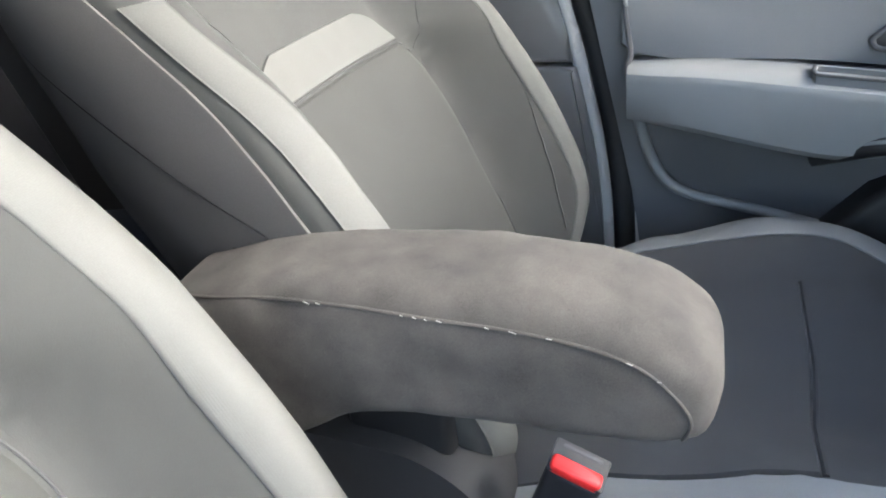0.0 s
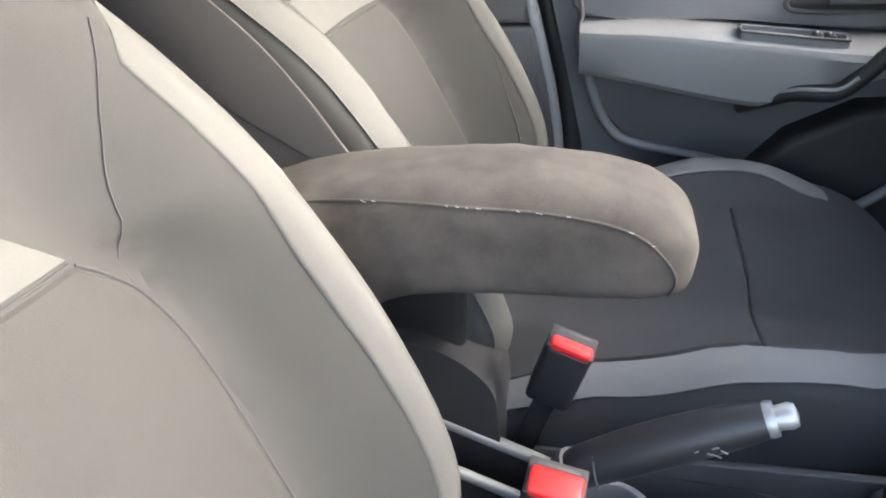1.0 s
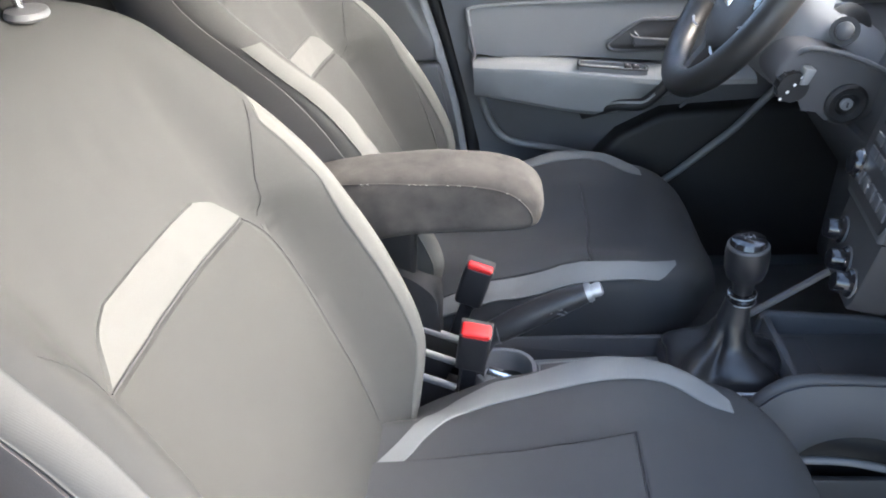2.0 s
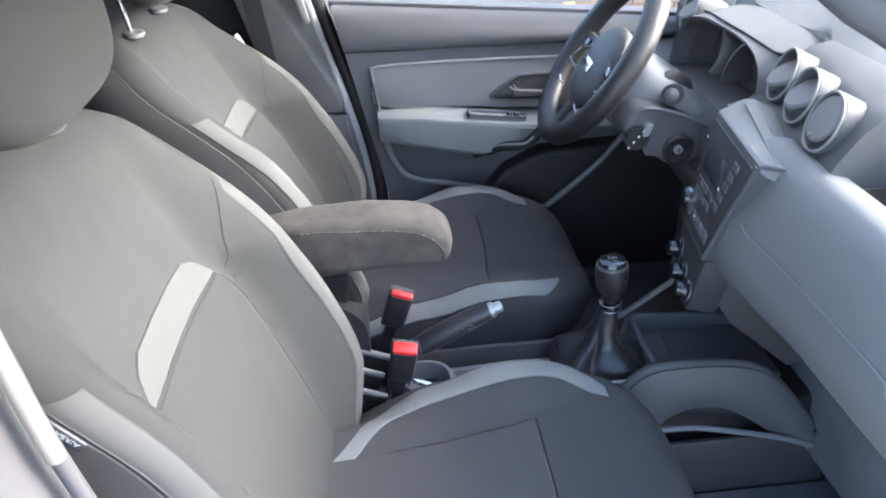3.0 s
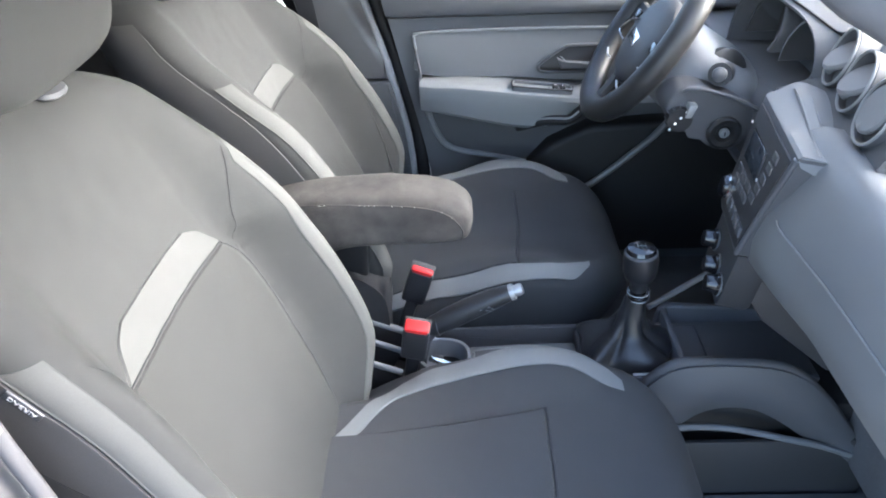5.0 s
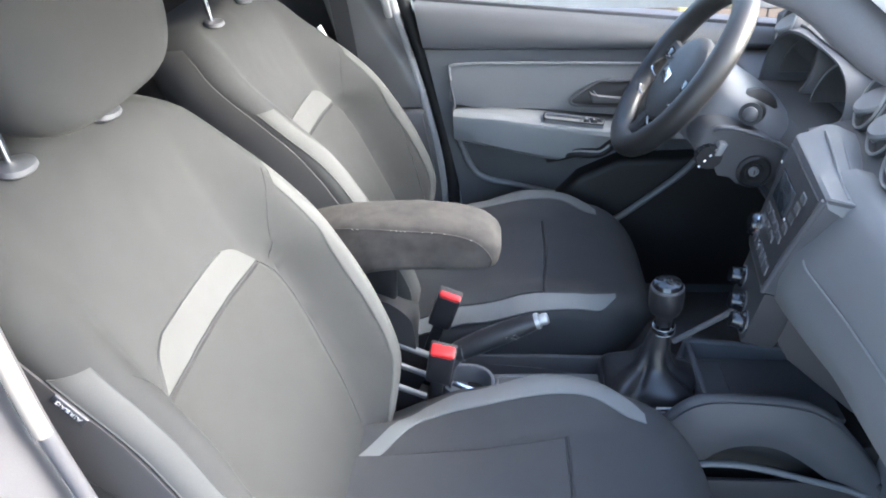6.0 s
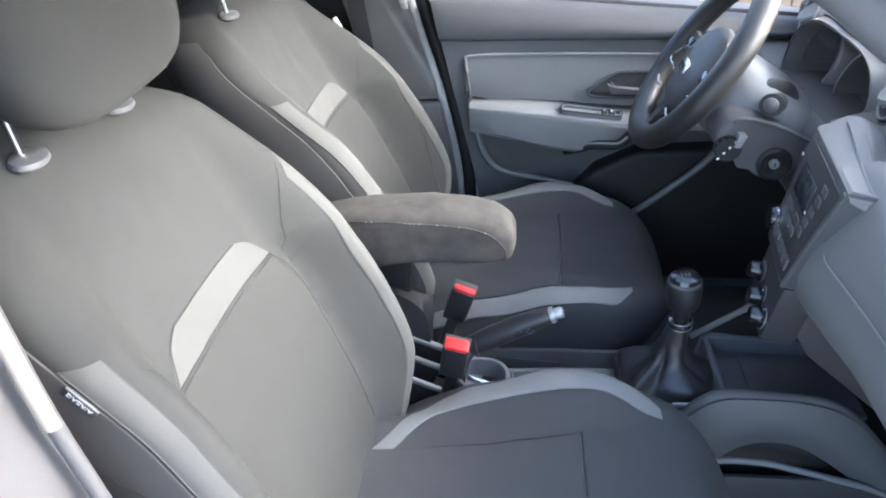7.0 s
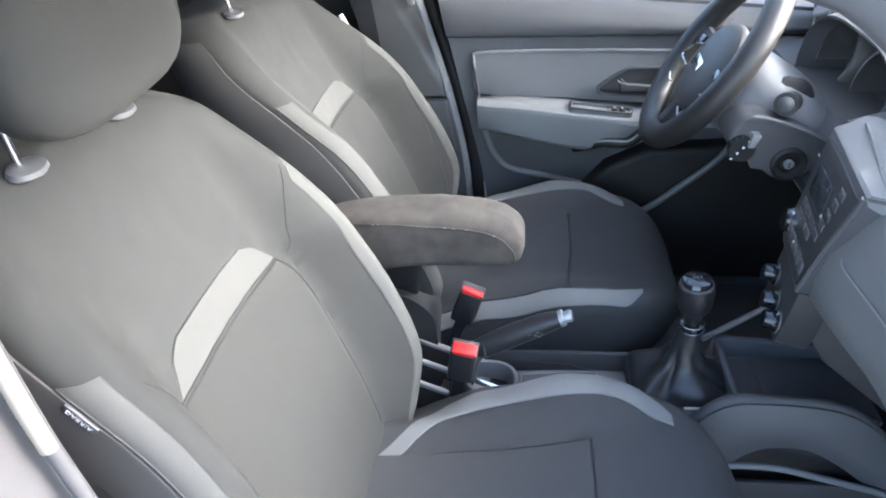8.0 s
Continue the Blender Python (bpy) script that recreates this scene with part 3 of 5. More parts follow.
for y in (0.094, -0.094):
    part("side_wall", box((0.24, 0.010, 0.07), pose(-0.03, y, 0.665), 0.003), M_PLASTIC, console)
part("tray_floor", box((0.36, 0.17, 0.012), pose(0.02, 0, 0.65), 0.003), M_RUBBER, console)
part("side_skirt", box((0.72, 0.012, 0.26), pose(0.16, 0.094, 0.60), 0.004), M_PLASTIC, console)
part("side_skirt", box((0.72, 0.012, 0.26), pose(0.16, -0.094, 0.60), 0.004), M_PLASTIC, console)
# oval cup holder with a pale rim and a bright insert
def oval(grow, z):
    return [V((0.147 + (0.049 + grow) * math.copysign(abs(math.cos(a)) ** 0.8, math.cos(a)), -0.014 + (0.046 + grow) * math.copysign(abs(math.sin(a)) ** 0.8, math.sin(a)), z - 0.10 * (0.049 + grow) * math.cos(a))) for a in (2 * math.pi * k / 40 for k in range(40))]


part("cup_holder", loft([oval(0.004, 0.69), oval(0.004, 0.750), oval(0.002, 0.754), oval(-0.004, 0.754), oval(-0.006, 0.751), oval(-0.010, 0.70)]), M_DOOR, console, "pale grey oval cup holder")
# black disc in the bottom, for the shadow inside the cup holder
part("cup_shade", loft([oval(-0.0075, 0.7005), oval(-0.0075, 0.714)]), M_BLACK, console)
part("rim_insert", box((0.052, 0.016, 0.004), pose(0.142, -0.046, 0.7625, 0, 9, -18), 0.0018), M_CHROME, console, "bright metal insert")
part("bin_end", prism([(0.06, 0.66), (0.07, 0.735), (0.11, 0.726), (0.185, 0.70), (0.20, 0.712), (0.20, 0.66)], -0.088, 0.055, "y", 0.006), M_DOOR, console)
top = [(0.196, -0.088), (0.196, 0.052), (0.30, 0.055), (0.43, 0.06), (0.43, -0.085), (0.30, -0.088)]
part("top_plate", prism(top, 0.68, 0.714, "z", 0.006, 3), M_DOOR, console)
out = [(p.x, p.y) for p in spline([(0.207, -0.06, 0), (0.206, 0.02, 0), (0.216, 0.034, 0), (0.34, 0.044, 0), (0.358, 0.03, 0), (0.365, -0.06, 0)], 5, True)]
part("switch_plate", prism(out, 0.712, 0.7185, "z", 0.003), M_SOFT, console)
part("plate_rim", tube([V((a, b, 0.7175)) for a, b in out], 0.0022, 6, closed=True), M_TRIM, console)
part("button", box((0.024, 0.024, 0.006), pose(0.235, -0.006, 0.720), 0.002), M_GLOSS, console, "small black push switch")
part("print_mark", box((0.008, 0.006, 0.0006), pose(0.235, -0.004, 0.7234), 0), M_PRINT, console)
part("dial", lathe([(0.0, 0.0), (0.024, 0.0), (0.025, 0.004), (0.022, 0.009), (0.0, 0.009)], pose(0.300, 0.0, 0.718), 28), M_GLOSS, console, "round selector dial")
part("dial_rim", tube([V((0.300 + 0.025 * math.cos(a), 0.025 * math.sin(a), 0.7235)) for a in (2 * math.pi * k / 28 for k in range(28))], 0.0013, 6, closed=True), M_SILVER, console)
part("gear_deck", prism([(0.415, -0.085), (0.412, 0.066), (0.425, 0.074), (0.66, 0.074), (0.66, -0.09)], 0.69, 0.745, "z", 0.008, 3), M_MATT, console, "raised deck round the gear lever")
# forward tray between the gear lever and the dashboard
for y in (-0.09, 0.09):
    part("tray_wall", prism([(0.57, 0.70), (0.585, 0.775), (0.60, 0.785), (0.78, 0.77), (0.83, 0.755), (0.86, 0.70)], y - 0.008, y + 0.008, "y", 0.005, 3), M_MATT, console)
part("tray_floor", box((0.28, 0.17, 0.012), pose(0.71, 0, 0.735), 0.003), M_PLASTIC, console)
part("tray_step", box((0.012, 0.165, 0.05), pose(0.592, 0, 0.757), 0.004), M_MATT, console)
part("tray_rim", tube(spline([(0.50, -0.102, 0.70), (0.525, -0.1, 0.752), (0.555, -0.1, 0.787), (0.59, -0.1, 0.80), (0.68, -0.1, 0.797), (0.755, -0.1, 0.788), (0.81, -0.1, 0.755), (0.87, -0.1, 0.69), (0.93, -0.1, 0.61)], 6), 0.011, 10), M_RUBBER, console, "rounded tray rim")
part("tray_line", tube(spline([(0.578, -0.1185, 0.766), (0.60, -0.1195, 0.773), (0.662, -0.1205, 0.775), (0.753, -0.119, 0.765)], 6), 0.0022, 8), M_DOOR, console)
def arch_panel(u, x):
    hi = curve(x, [(0.49, 0.68), (0.51, 0.725), (0.535, 0.765), (0.56, 0.788), (0.6, 0.799), (0.75, 0.786), (0.82, 0.745), (0.9, 0.65), (0.96, 0.57)])
    lo = curve(x, [(0.49, 0.58), (0.54, 0.60), (0.585, 0.648), (0.61, 0.677), (0.647, 0.698), (0.70, 0.701), (0.74, 0.689), (0.79, 0.656), (0.84, 0.615), (0.9, 0.565), (0.96, 0.515)])
    return V((x, -0.104 - 0.012 * math.sin(math.pi * u), lo + (hi - lo) * u))
part("side_panel", sheet(arch_panel, span(0, 1, 10), span(0.49, 0.96, 36), 0.002, 0.012, False), M_SOFT, console, "arched charcoal side panel")
part("lower_lip", tube(spline([(0.585, -0.122, 0.652), (0.62, -0.125, 0.658), (0.686, -0.127, 0.654), (0.795, -0.128, 0.624), (0.861, -0.128, 0.604), (0.93, -0.128, 0.575)], 6), 0.0065, 10), M_DOOR, console, "lower edge of side pocket")
part("pocket_wall", box((0.42, 0.012, 0.17), pose(0.77, -0.118, 0.525), 0.004), M_HUB, console)
part("tunnel", box((0.5, 0.17, 0.22), pose(0.8, 0.0, 0.56), 0.02), M_BLACK, console)

# ---------- gear lever ----------
gear = thing("gear_lever", (0.50, 0.0, 0.77), "gear lever with black knob and leather gaiter", "gear lever")
rings = []
rnd = random.Random(3)
for k in range(29):
    t = k / 28
    z = 0.747 + 0.131 * t
    hx = curve(t, [(0, 0.086), (0.14, 0.082), (0.28, 0.060), (0.40, 0.037), (0.55, 0.028), (0.78, 0.0225), (1, 0.0185)])
    hy = curve(t, [(0, 0.072), (0.14, 0.067), (0.28, 0.05), (0.40, 0.034), (0.55, 0.027), (0.78, 0.022), (1, 0.018)])
    p = 0.45 + 0.5 * t
    ring = []
    for j in range(72):
        a = 2 * math.pi * j / 72
        deep = math.sin(math.pi * min(t / 0.72, 1.0)) ** 0.8
        fold = 1 + 0.36 * deep * (abs(math.sin(2.5 * a + 0.9 + 2.4 * t)) - 0.58) + 0.05 * math.sin(8 * a + 5 * t) * (1 - t)
        ca, sa = math.cos(a), math.sin(a)
        ring.append(V((0.500 + 0.009 * t + hx * fold * math.copysign(abs(ca) ** p, ca), hy * fold * math.copysign(abs(sa) ** p, sa), z)))
    rings.append(ring)
part("gaiter", loft(rings), M_LEATHER, gear, "folded black leather gaiter", 70)
out = [(0.43, -0.075), (0.428, 0.05), (0.44, 0.062), (0.59, 0.062), (0.6, 0.055), (0.6, -0.072), (0.59, -0.085), (0.42, -0.085)]
frame_pts = spline([(a, b, 0.75) for a, b in out], 4, True)
part("gaiter_frame", tube(frame_pts, 0.006, 8, closed=True), M_MATT, gear)
part("frame_bar", box((0.10, 0.006, 0.005), pose(0.55, -0.084, 0.757), 0.002), M_SILVER, gear, "silver gaiter frame edge")
up = pose(0.513, 0, 0.880, 0, -3, 0)
part("lower_ring", lathe([(0.0, -0.006), (0.0195, -0.006), (0.021, -0.003), (0.021, 0.002), (0.019, 0.004), (0.021, 0.006), (0.021, 0.011), (0.016, 0.013), (0.0, 0.013)], up, 24), M_GLOSS, gear, "black collar ring")
for h in (-0.0035, 0.0095):
    part("collar_line", tube([up @ V((0.0212 * math.cos(a), 0.0212 * math.sin(a), h)) for a in (2 * math.pi * k / 28 for k in range(28))], 0.0009, 6, closed=True), M_SILVER, gear, "thin silver collar line")
part("knob", lathe([(0.0, 0.012), (0.015, 0.013), (0.017, 0.032), (0.0265, 0.042), (0.031, 0.056), (0.032, 0.082), (0.030, 0.094), (0.029, 0.094), (0.0, 0.094)], up, 28), M_SATIN, gear, "satin charcoal gear knob")
part("knob_ring", lathe([(0.0, 0.094), (0.0295, 0.094), (0.0302, 0.0955), (0.029, 0.098), (0.0, 0.101)], up, 28), M_PLASTIC, gear, "satin knob ring")
cap = part("knob_cap", lathe([(0.0, 0.1), (0.027, 0.1), (0.024, 0.107), (0.014, 0.110), (0.0, 0.111)], up, 28), M_GLOSS, gear, "gloss black knob cap")
for dx in (-0.007, 0, 0.007):
    part("shift_mark", box((0.0008, 0.011, 0.0006), up @ pose(dx, 0, 0.1108), 0), M_TRIM, cap)
part("shift_mark", box((0.0148, 0.0008, 0.0006), up @ pose(0, 0, 0.1110), 0), M_TRIM, cap)

# ---------- parking brake ----------
brake = thing("parking_brake", (0.08, -0.02, 0.76), "black parking brake lever pulled up, with silver button", "parking brake")
axis = [V(p) for p in spline([(0.115, -0.02, 0.823), (0.155, -0.02, 0.847), (0.20, -0.02, 0.872), (0.245, -0.02, 0.895), (0.275, -0.02, 0.908)], 5)]
rad = [curve(i / (len(axis) - 1), [(0, 0.018), (0.12, 0.0205), (0.4, 0.022), (0.75, 0.0195), (1, 0.0145)]) for i in range(len(axis))]
part("grip", tube(axis, rad, 18), M_SATIN, brake, "black moulded grip")
part("boot", tube(spline([(0.088, -0.02, 0.70), (0.094, -0.02, 0.76), (0.103, -0.02, 0.80), (0.12, -0.02, 0.829)], 4), [0.020, 0.020, 0.020, 0.0205, 0.021, 0.0215, 0.022, 0.022, 0.0215, 0.021, 0.021, 0.021, 0.0205], 16), M_RUBBER, brake, "black brake lever boot")
part("grip_seam", tube([axis[3] + V((-0.004 * math.cos(a), 0.0213 * math.sin(a), 0.0213 * math.cos(a) - 0.001)) for a in (2 * math.pi * k / 24 for k in range(24))], 0.0012, 6, closed=True), M_SOFT, brake)
d = (axis[-1] - axis[-3]).normalized()
tip = d.to_track_quat("Z", "Y").to_matrix().to_4x4()
tip.translation = axis[-1]
part("end_collar", lathe([(0.0, -0.004), (0.015, -0.004), (0.016, 0.0), (0.015, 0.005), (0.0, 0.005)], tip, 20), M_SILVER, brake, "silver end collar")
part("button", lathe([(0.0, 0.004), (0.0105, 0.005), (0.0115, 0.016), (0.0095, 0.021), (0.0, 0.023)], tip, 20), M_SILVER, brake, "silver push button")
rnd = random.Random(5)
for k in range(7):
    q = axis[13] + V((rnd.uniform(-0.012, 0.010), -0.0208, rnd.uniform(-0.007, 0.005)))
    part("scuff", tube([q, q + V((rnd.uniform(0.002, 0.006), -0.0004, rnd.uniform(-0.003, 0.003)))], 0.0008, 4), M_TRIM, brake)
part("lever_base", prism([(0.06, 0.655), (0.06, 0.70), (0.12, 0.70), (0.12, 0.655)], -0.045, 0.005, "y", 0.008, 3), M_PLASTIC, brake)

# ---------- driver door ----------
door = thing("car_door", (0.45, 0.78, 0.45), "closed grey plastic driver door with armrest and pull handle", "car door")


def door_y(z):
    """Depth of the door's inner skin at a height."""
    return curve(z, [(0.45, 0.735), (0.7, 0.745), (0.85, 0.735), (0.95, 0.722), (1.05, 0.712), (1.17, 0.70), (1.205, 0.692), (1.215, 0.675), (1.26, 0.672), (1.295, 0.685), (1.305, 0.70)])


def skin_ring(z):
    """The door's inner skin at a height, from its rear edge to its front."""
    xe = curve(z, [(0.45, 0.12), (0.75, 0.104), (1.14, 0.03), (1.305, -0.005)])
    dip = 0.082 * smooth((z - 1.2) / 0.1)
    return [V((x, y, z - dip * (x - 0.12))) for x, y in ((xe, door_y(z)), (xe + 0.02, door_y(z) - 0.004), (0.5, door_y(z) - 0.006), (1.02, door_y(z) + 0.004), (1.02, 0.83), (xe, 0.83))]


part("inner_skin", loft([skin_ring(z) for z in span(0.45, 1.205, 32)]), M_SKIN, door, "grey plastic door skin")
part("upper_roll", loft([skin_ring(z) for z in span(1.208, 1.305, 18)]), M_DASHTOP, door, "charcoal soft upper door roll")
# upper insert between the two pale trim lines
ins = [(0.092, 1.064), (0.083, 1.12), (0.080, 1.158), (0.088, 1.168), (0.2, 1.172), (0.4, 1.172), (0.70, 1.166), (0.80, 1.15), (0.80, 1.05), (0.5, 1.04), (0.3, 1.055)]
part("upper_insert", prism([(p.x, p.y) for p in spline([(a, b, 0) for a, b in ins], 3, True)], 0.682, 0.715, "y", 0.006, 3), M_DOOR, door, "grey plastic upper insert")
part("trim_line", tube(spline([(0.083, 0.683, 1.13), (0.0795, 0.682, 1.155), (0.09, 0.681, 1.170), (0.2, 0.680, 1.1745), (0.4, 0.679, 1.1745), (0.6, 0.680, 1.17), (0.8, 0.684, 1.16)], 5), 0.0035, 8), M_TRIM, door, "pale grey trim line")
# armrest shelf
arm = []
for x in span(0.088, 0.70, 26):
    zt = curve(x, [(0.088, 1.056), (0.2, 1.058), (0.35, 1.045), (0.5, 1.03), (0.7, 1.02)])
    zb = curve(x, [(0.088, 0.974), (0.13, 0.971), (0.2, 0.961), (0.3, 0.943), (0.36, 0.936), (0.41, 0.942), (0.47, 0.962), (0.56, 0.99), (0.7, 1.0)])
    yi = curve(x, [(0.088, 0.648), (0.14, 0.63), (0.25, 0.612), (0.5, 0.60), (0.7, 0.615)])
    arm.append([V((x, 0.72, zt)), V((x, yi + 0.03, zt - 0.002)), V((x, yi + 0.012, zt - 0.004)), V((x, yi + 0.003, zt - 0.010)), V((x, yi, zt - 0.020)), V((x, yi + 0.014, zb + 0.010)), V((x, yi + 0.024, zb)), V((x, 0.74, zb + 0.004))])
part("armrest", loft(arm), M_TRIM, door, "pale grey door armrest", 30)
part("edge_groove", tube(spline([(0.079, 0.685, 1.165), (0.082, 0.683, 1.12), (0.091, 0.678, 1.066), (0.086, 0.672, 1.048), (0.094, 0.672, 1.0), (0.1, 0.69, 0.975)], 5), 0.0035, 8), M_RUBBER, door)
# lower pocket panel with pale edge
edge = [(0.098, 0.705, 0.985), (0.108, 0.708, 0.94), (0.125, 0.71, 0.893), (0.15, 0.712, 0.856), (0.19, 0.712, 0.836), (0.26, 0.71, 0.822), (0.34, 0.708, 0.804), (0.45, 0.706, 0.776)]
part("pocket_edge", tube(spline(edge, 6), 0.0085, 10), M_TRIM, door, "pale grey curved edge")
lower = [(0.10, 0.985), (0.112, 0.94), (0.13, 0.895), (0.155, 0.862), (0.2, 0.842), (0.30, 0.82), (0.45, 0.78), (0.95, 0.72), (0.98, 0.96), (0.6, 0.99), (0.35, 0.94)]
part("pocket_panel", prism([(p.x, p.y) for p in spline([(a, b, 0) for a, b in lower], 3, True)], 0.712, 0.75, "y", 0.006), M_SOFT, door, "charcoal plastic lower panel")
# deep shade below the handle is put into the pocket's black colour
part("map_pocket", prism([(0.36, 0.80), (0.42, 0.87), (0.52, 0.92), (0.95, 0.94), (0.98, 0.52), (0.30, 0.52)], 0.66, 0.735, "y", 0.02, 4), M_BLACK, door, "door pocket, coloured black for the shade below the handle")
# pull handle
pull = spline([(0.335, 0.655, 0.928), (0.375, 0.632, 0.948), (0.405, 0.615, 0.962), (0.435, 0.608, 0.964), (0.461, 0.604, 0.967), (0.485, 0.603, 0.988), (0.512, 0.603, 1.018), (0.545, 0.612, 1.042), (0.60, 0.63, 1.065)], 6)
part("pull_handle", tube(pull, 0.013, 12), M_BLACK, door, "black curved pull handle")
# gloss highlight on the handle's upper edge, drawn as a pale tube
part("pull_highlight", tube([p + V((0, -0.010, 0.009)) for p in pull[8:30]], 0.003, 8), M_TRIM, door, "highlight on pull handle, drawn as a pale line")
for k in range(3):
    part("grille_slot", box((0.05, 0.004, 0.008), pose(0.57 + 0.02 * k, 0.648 + 0.002 * k, 0.955 + 0.018 * k, 0, -38, 0), 0.002), M_RUBBER, door)
# switch plate
out = [(p.x, p.y) for p in spline([(0.318, 0.620, 0), (0.32, 0.650, 0), (0.335, 0.658, 0), (0.45, 0.652, 0), (0.468, 0.642, 0), (0.465, 0.618, 0), (0.45, 0.610, 0), (0.335, 0.614, 0)], 4, True)]
def shelf(a, b, h):
    """A point h above the sloping top of the door armrest."""
    return V((a, b, 1.0432 - (a - 0.39) * 0.1 + h))


inner = [(0.392 + (a - 0.392) * 0.955, 0.634 + (b - 0.634) * 0.84) for a, b in out]
sw = part("switch_panel", loft([[shelf(a, b, -0.012) for a, b in out], [shelf(a, b, 0.0035) for a, b in out], [shelf(a, b, 0.0035) for a, b in inner], [shelf(a, b, -0.009) for a, b in inner]]), M_DOOR, door, "grey recessed window switch panel", 30)
part("switch_rim", tube([shelf(a, b, 0.003) for a, b in out], 0.0018, 6, closed=True), M_SATIN, sw)
part("recess_edge", tube([shelf(a, b, 0.0036) for a, b in inner], 0.0011, 6, closed=True), M_TRIM, sw)
part("finger_well", prism([(p.x, p.z) for p in (shelf(0.333, 0, -0.004), shelf(0.35, 0, -0.0085), shelf(0.40, 0, -0.0085), shelf(0.412, 0, -0.002), shelf(0.412, 0, -0.02), shelf(0.333, 0, -0.02))], 0.622, 0.647, "y", 0.002), M_PLASTIC, sw, "grey finger well")
for k in range(2):
    p = shelf(0.425 + 0.018 * k, 0.634, 0.0)
    part("window_switch", box((0.014, 0.019, 0.014), pose(p.x, p.y, p.z, 0, 9, 0), 0.004, seg=3), M_HUB, sw, "charcoal window switch")
    part("switch_print", box((0.0025, 0.007, 0.0006), pose(p.x, p.y, p.z + 0.0072, 0, 9, 0), 0), M_PRINT, sw)

# inner release
out = [(p.x, p.y) for p in spline([(0.385, 1.078, 0), (0.40, 1.095, 0), (0.445, 1.126, 0), (0.47, 1.132, 0), (0.56, 1.13, 0), (0.575, 1.12, 0), (0.56, 1.085, 0), (0.54, 1.066, 0), (0.41, 1.066, 0)], 4, True)]
rel = part("release_recess", prism(out, 0.672, 0.70, "y", 0.003), M_SATIN, door, "dark recess for door release")
part("recess_rim", tube([V((a, 0.673, b)) for a, b in out], 0.004, 8, closed=True), M_SOFT, rel)
part("release_lever", prism([(0.43, 1.105), (0.45, 1.092), (0.55, 1.088), (0.555, 1.078), (0.44, 1.078)], 0.655, 0.672, "y", 0.004, 3), M_PLASTIC, rel)
part("lever_edge", tube([V((0.437, 0.654, 1.112)), V((0.452, 0.654, 1.096)), V((0.55, 0.654, 1.092))], 0.0013, 6), M_TRIM, rel)
part("window_glass", box((1.05, 0.004, 0.42), pose(0.50, 0.765, 1.50, -8, 0, 0), 0.001), M_GLASS, door, "clear side window pane").visible_shadow = False
part("window_seal", box((1.03, 0.014, 0.014), pose(0.50, 0.742, 1.276, 0, 4.7, 0), 0.004), M_RUBBER, door)
part("outer_panel", box((1.03, 0.02, 0.78), pose(0.50, 0.85, 0.84), 0.006), M_WHITE, door, "white painted outer panel")

# ---------- steering wheel and column ----------
wheel = thing("steering_wheel", (0.573, 0.405, 1.228), "black leather steering wheel with silver spoke trim", "steering wheel")
WM = pose(0.568, 0.38, 1.254, 0, -57, -5)


def wp(a, r, h=0.0):
    """A point of the wheel: angle from its top, towards the far side, radius, height towards the driver."""
    return WM @ V((r * math.cos(radians(a)), r * math.sin(radians(a)), h))


part("rim", tube([wp(360 * k / 64, 0.181) for k in range(64)], 0.0245, 18, closed=True), M_GRIP, wheel, "black leather rim")
hubring = []
for r, h in ((0.090, -0.03), (0.095, -0.014), (0.092, -0.003), (0.080, 0.006), (0.052, 0.011), (0.02, 0.013)):
    hubring.append([wp(360 * k / 32, r * 1.08 * (1 + 0.08 * math.cos(radians(2 * 360 * k / 32 + 180))), h) - WM.to_3x3() @ V((0.014, 0.008, 0)) for k in range(32)])
part("airbag_cover", loft(hubring), M_HUB, wheel, "charcoal airbag cover")
for a in (90, -90, 180):
    w0 = 24 if a != 180 else 18
    rings = []
    for r, w, h in ((0.07, w0, 0.0), (0.11, w0 * 0.75, -0.008), (0.15, w0 * 0.5, -0.006), (0.174, w0 * 0.45, 0.0)):
        rings.append([wp(a - w * 0.7, r, h - 0.006), wp(a - w * 0.6, r, h + 0.004), wp(a, r, h + 0.007), wp(a + w * 0.6, r, h + 0.004), wp(a + w * 0.7, r, h - 0.006), wp(a, r, h - 0.012)])
    part("spoke", loft(rings), M_HUB, wheel)
for s in (-1, 1):
    if s > 0:
        pts = spline([WM @ V((a, b, 0.014 - 0.04 * (b - 0.046))) for a, b in ((0.004, 0.045), (-0.008, 0.09), (-0.027, 0.117), (-0.049, 0.132), (-0.052, 0.10), (-0.048, 0.045))], 5)
        part("spoke_trim", tube(pts, 0.003, 8), M_CHROME, wheel, "silver trim line on spoke")
    else:
        part("spoke_trim", tube(spline([WM @ V((a, b, 0.010)) for a, b in ((0.024, -0.150), (-0.004, -0.143), (-0.034, -0.140), (-0.042, -0.125))], 4), 0.0018, 8), M_SILVER, wheel, "silver trim line on spoke")
    part("lower_trim", tube(spline([WM @ V((a, s * b, 0.008)) for a, b in ((-0.097, 0.069), (-0.101, 0.10), (-0.094, 0.134))], 4), 0.0022, 8), M_SILVER, wheel)
    part("button_pad", box((0.022, 0.03, 0.01), WM @ pose(-0.0, s * 0.112, 0.004), 0.004), M_GLOSS, wheel)
part("badge", box((0.026, 0.062, 0.004), WM @ pose(-0.022, 0.002, 0.0145), 0.006), M_CHROME, wheel, "plain silver badge")
part("badge_slot", box((0.008, 0.044, 0.003), WM @ pose(-0.022, 0.002, 0.0158), 0.001), M_GLOSS, wheel)

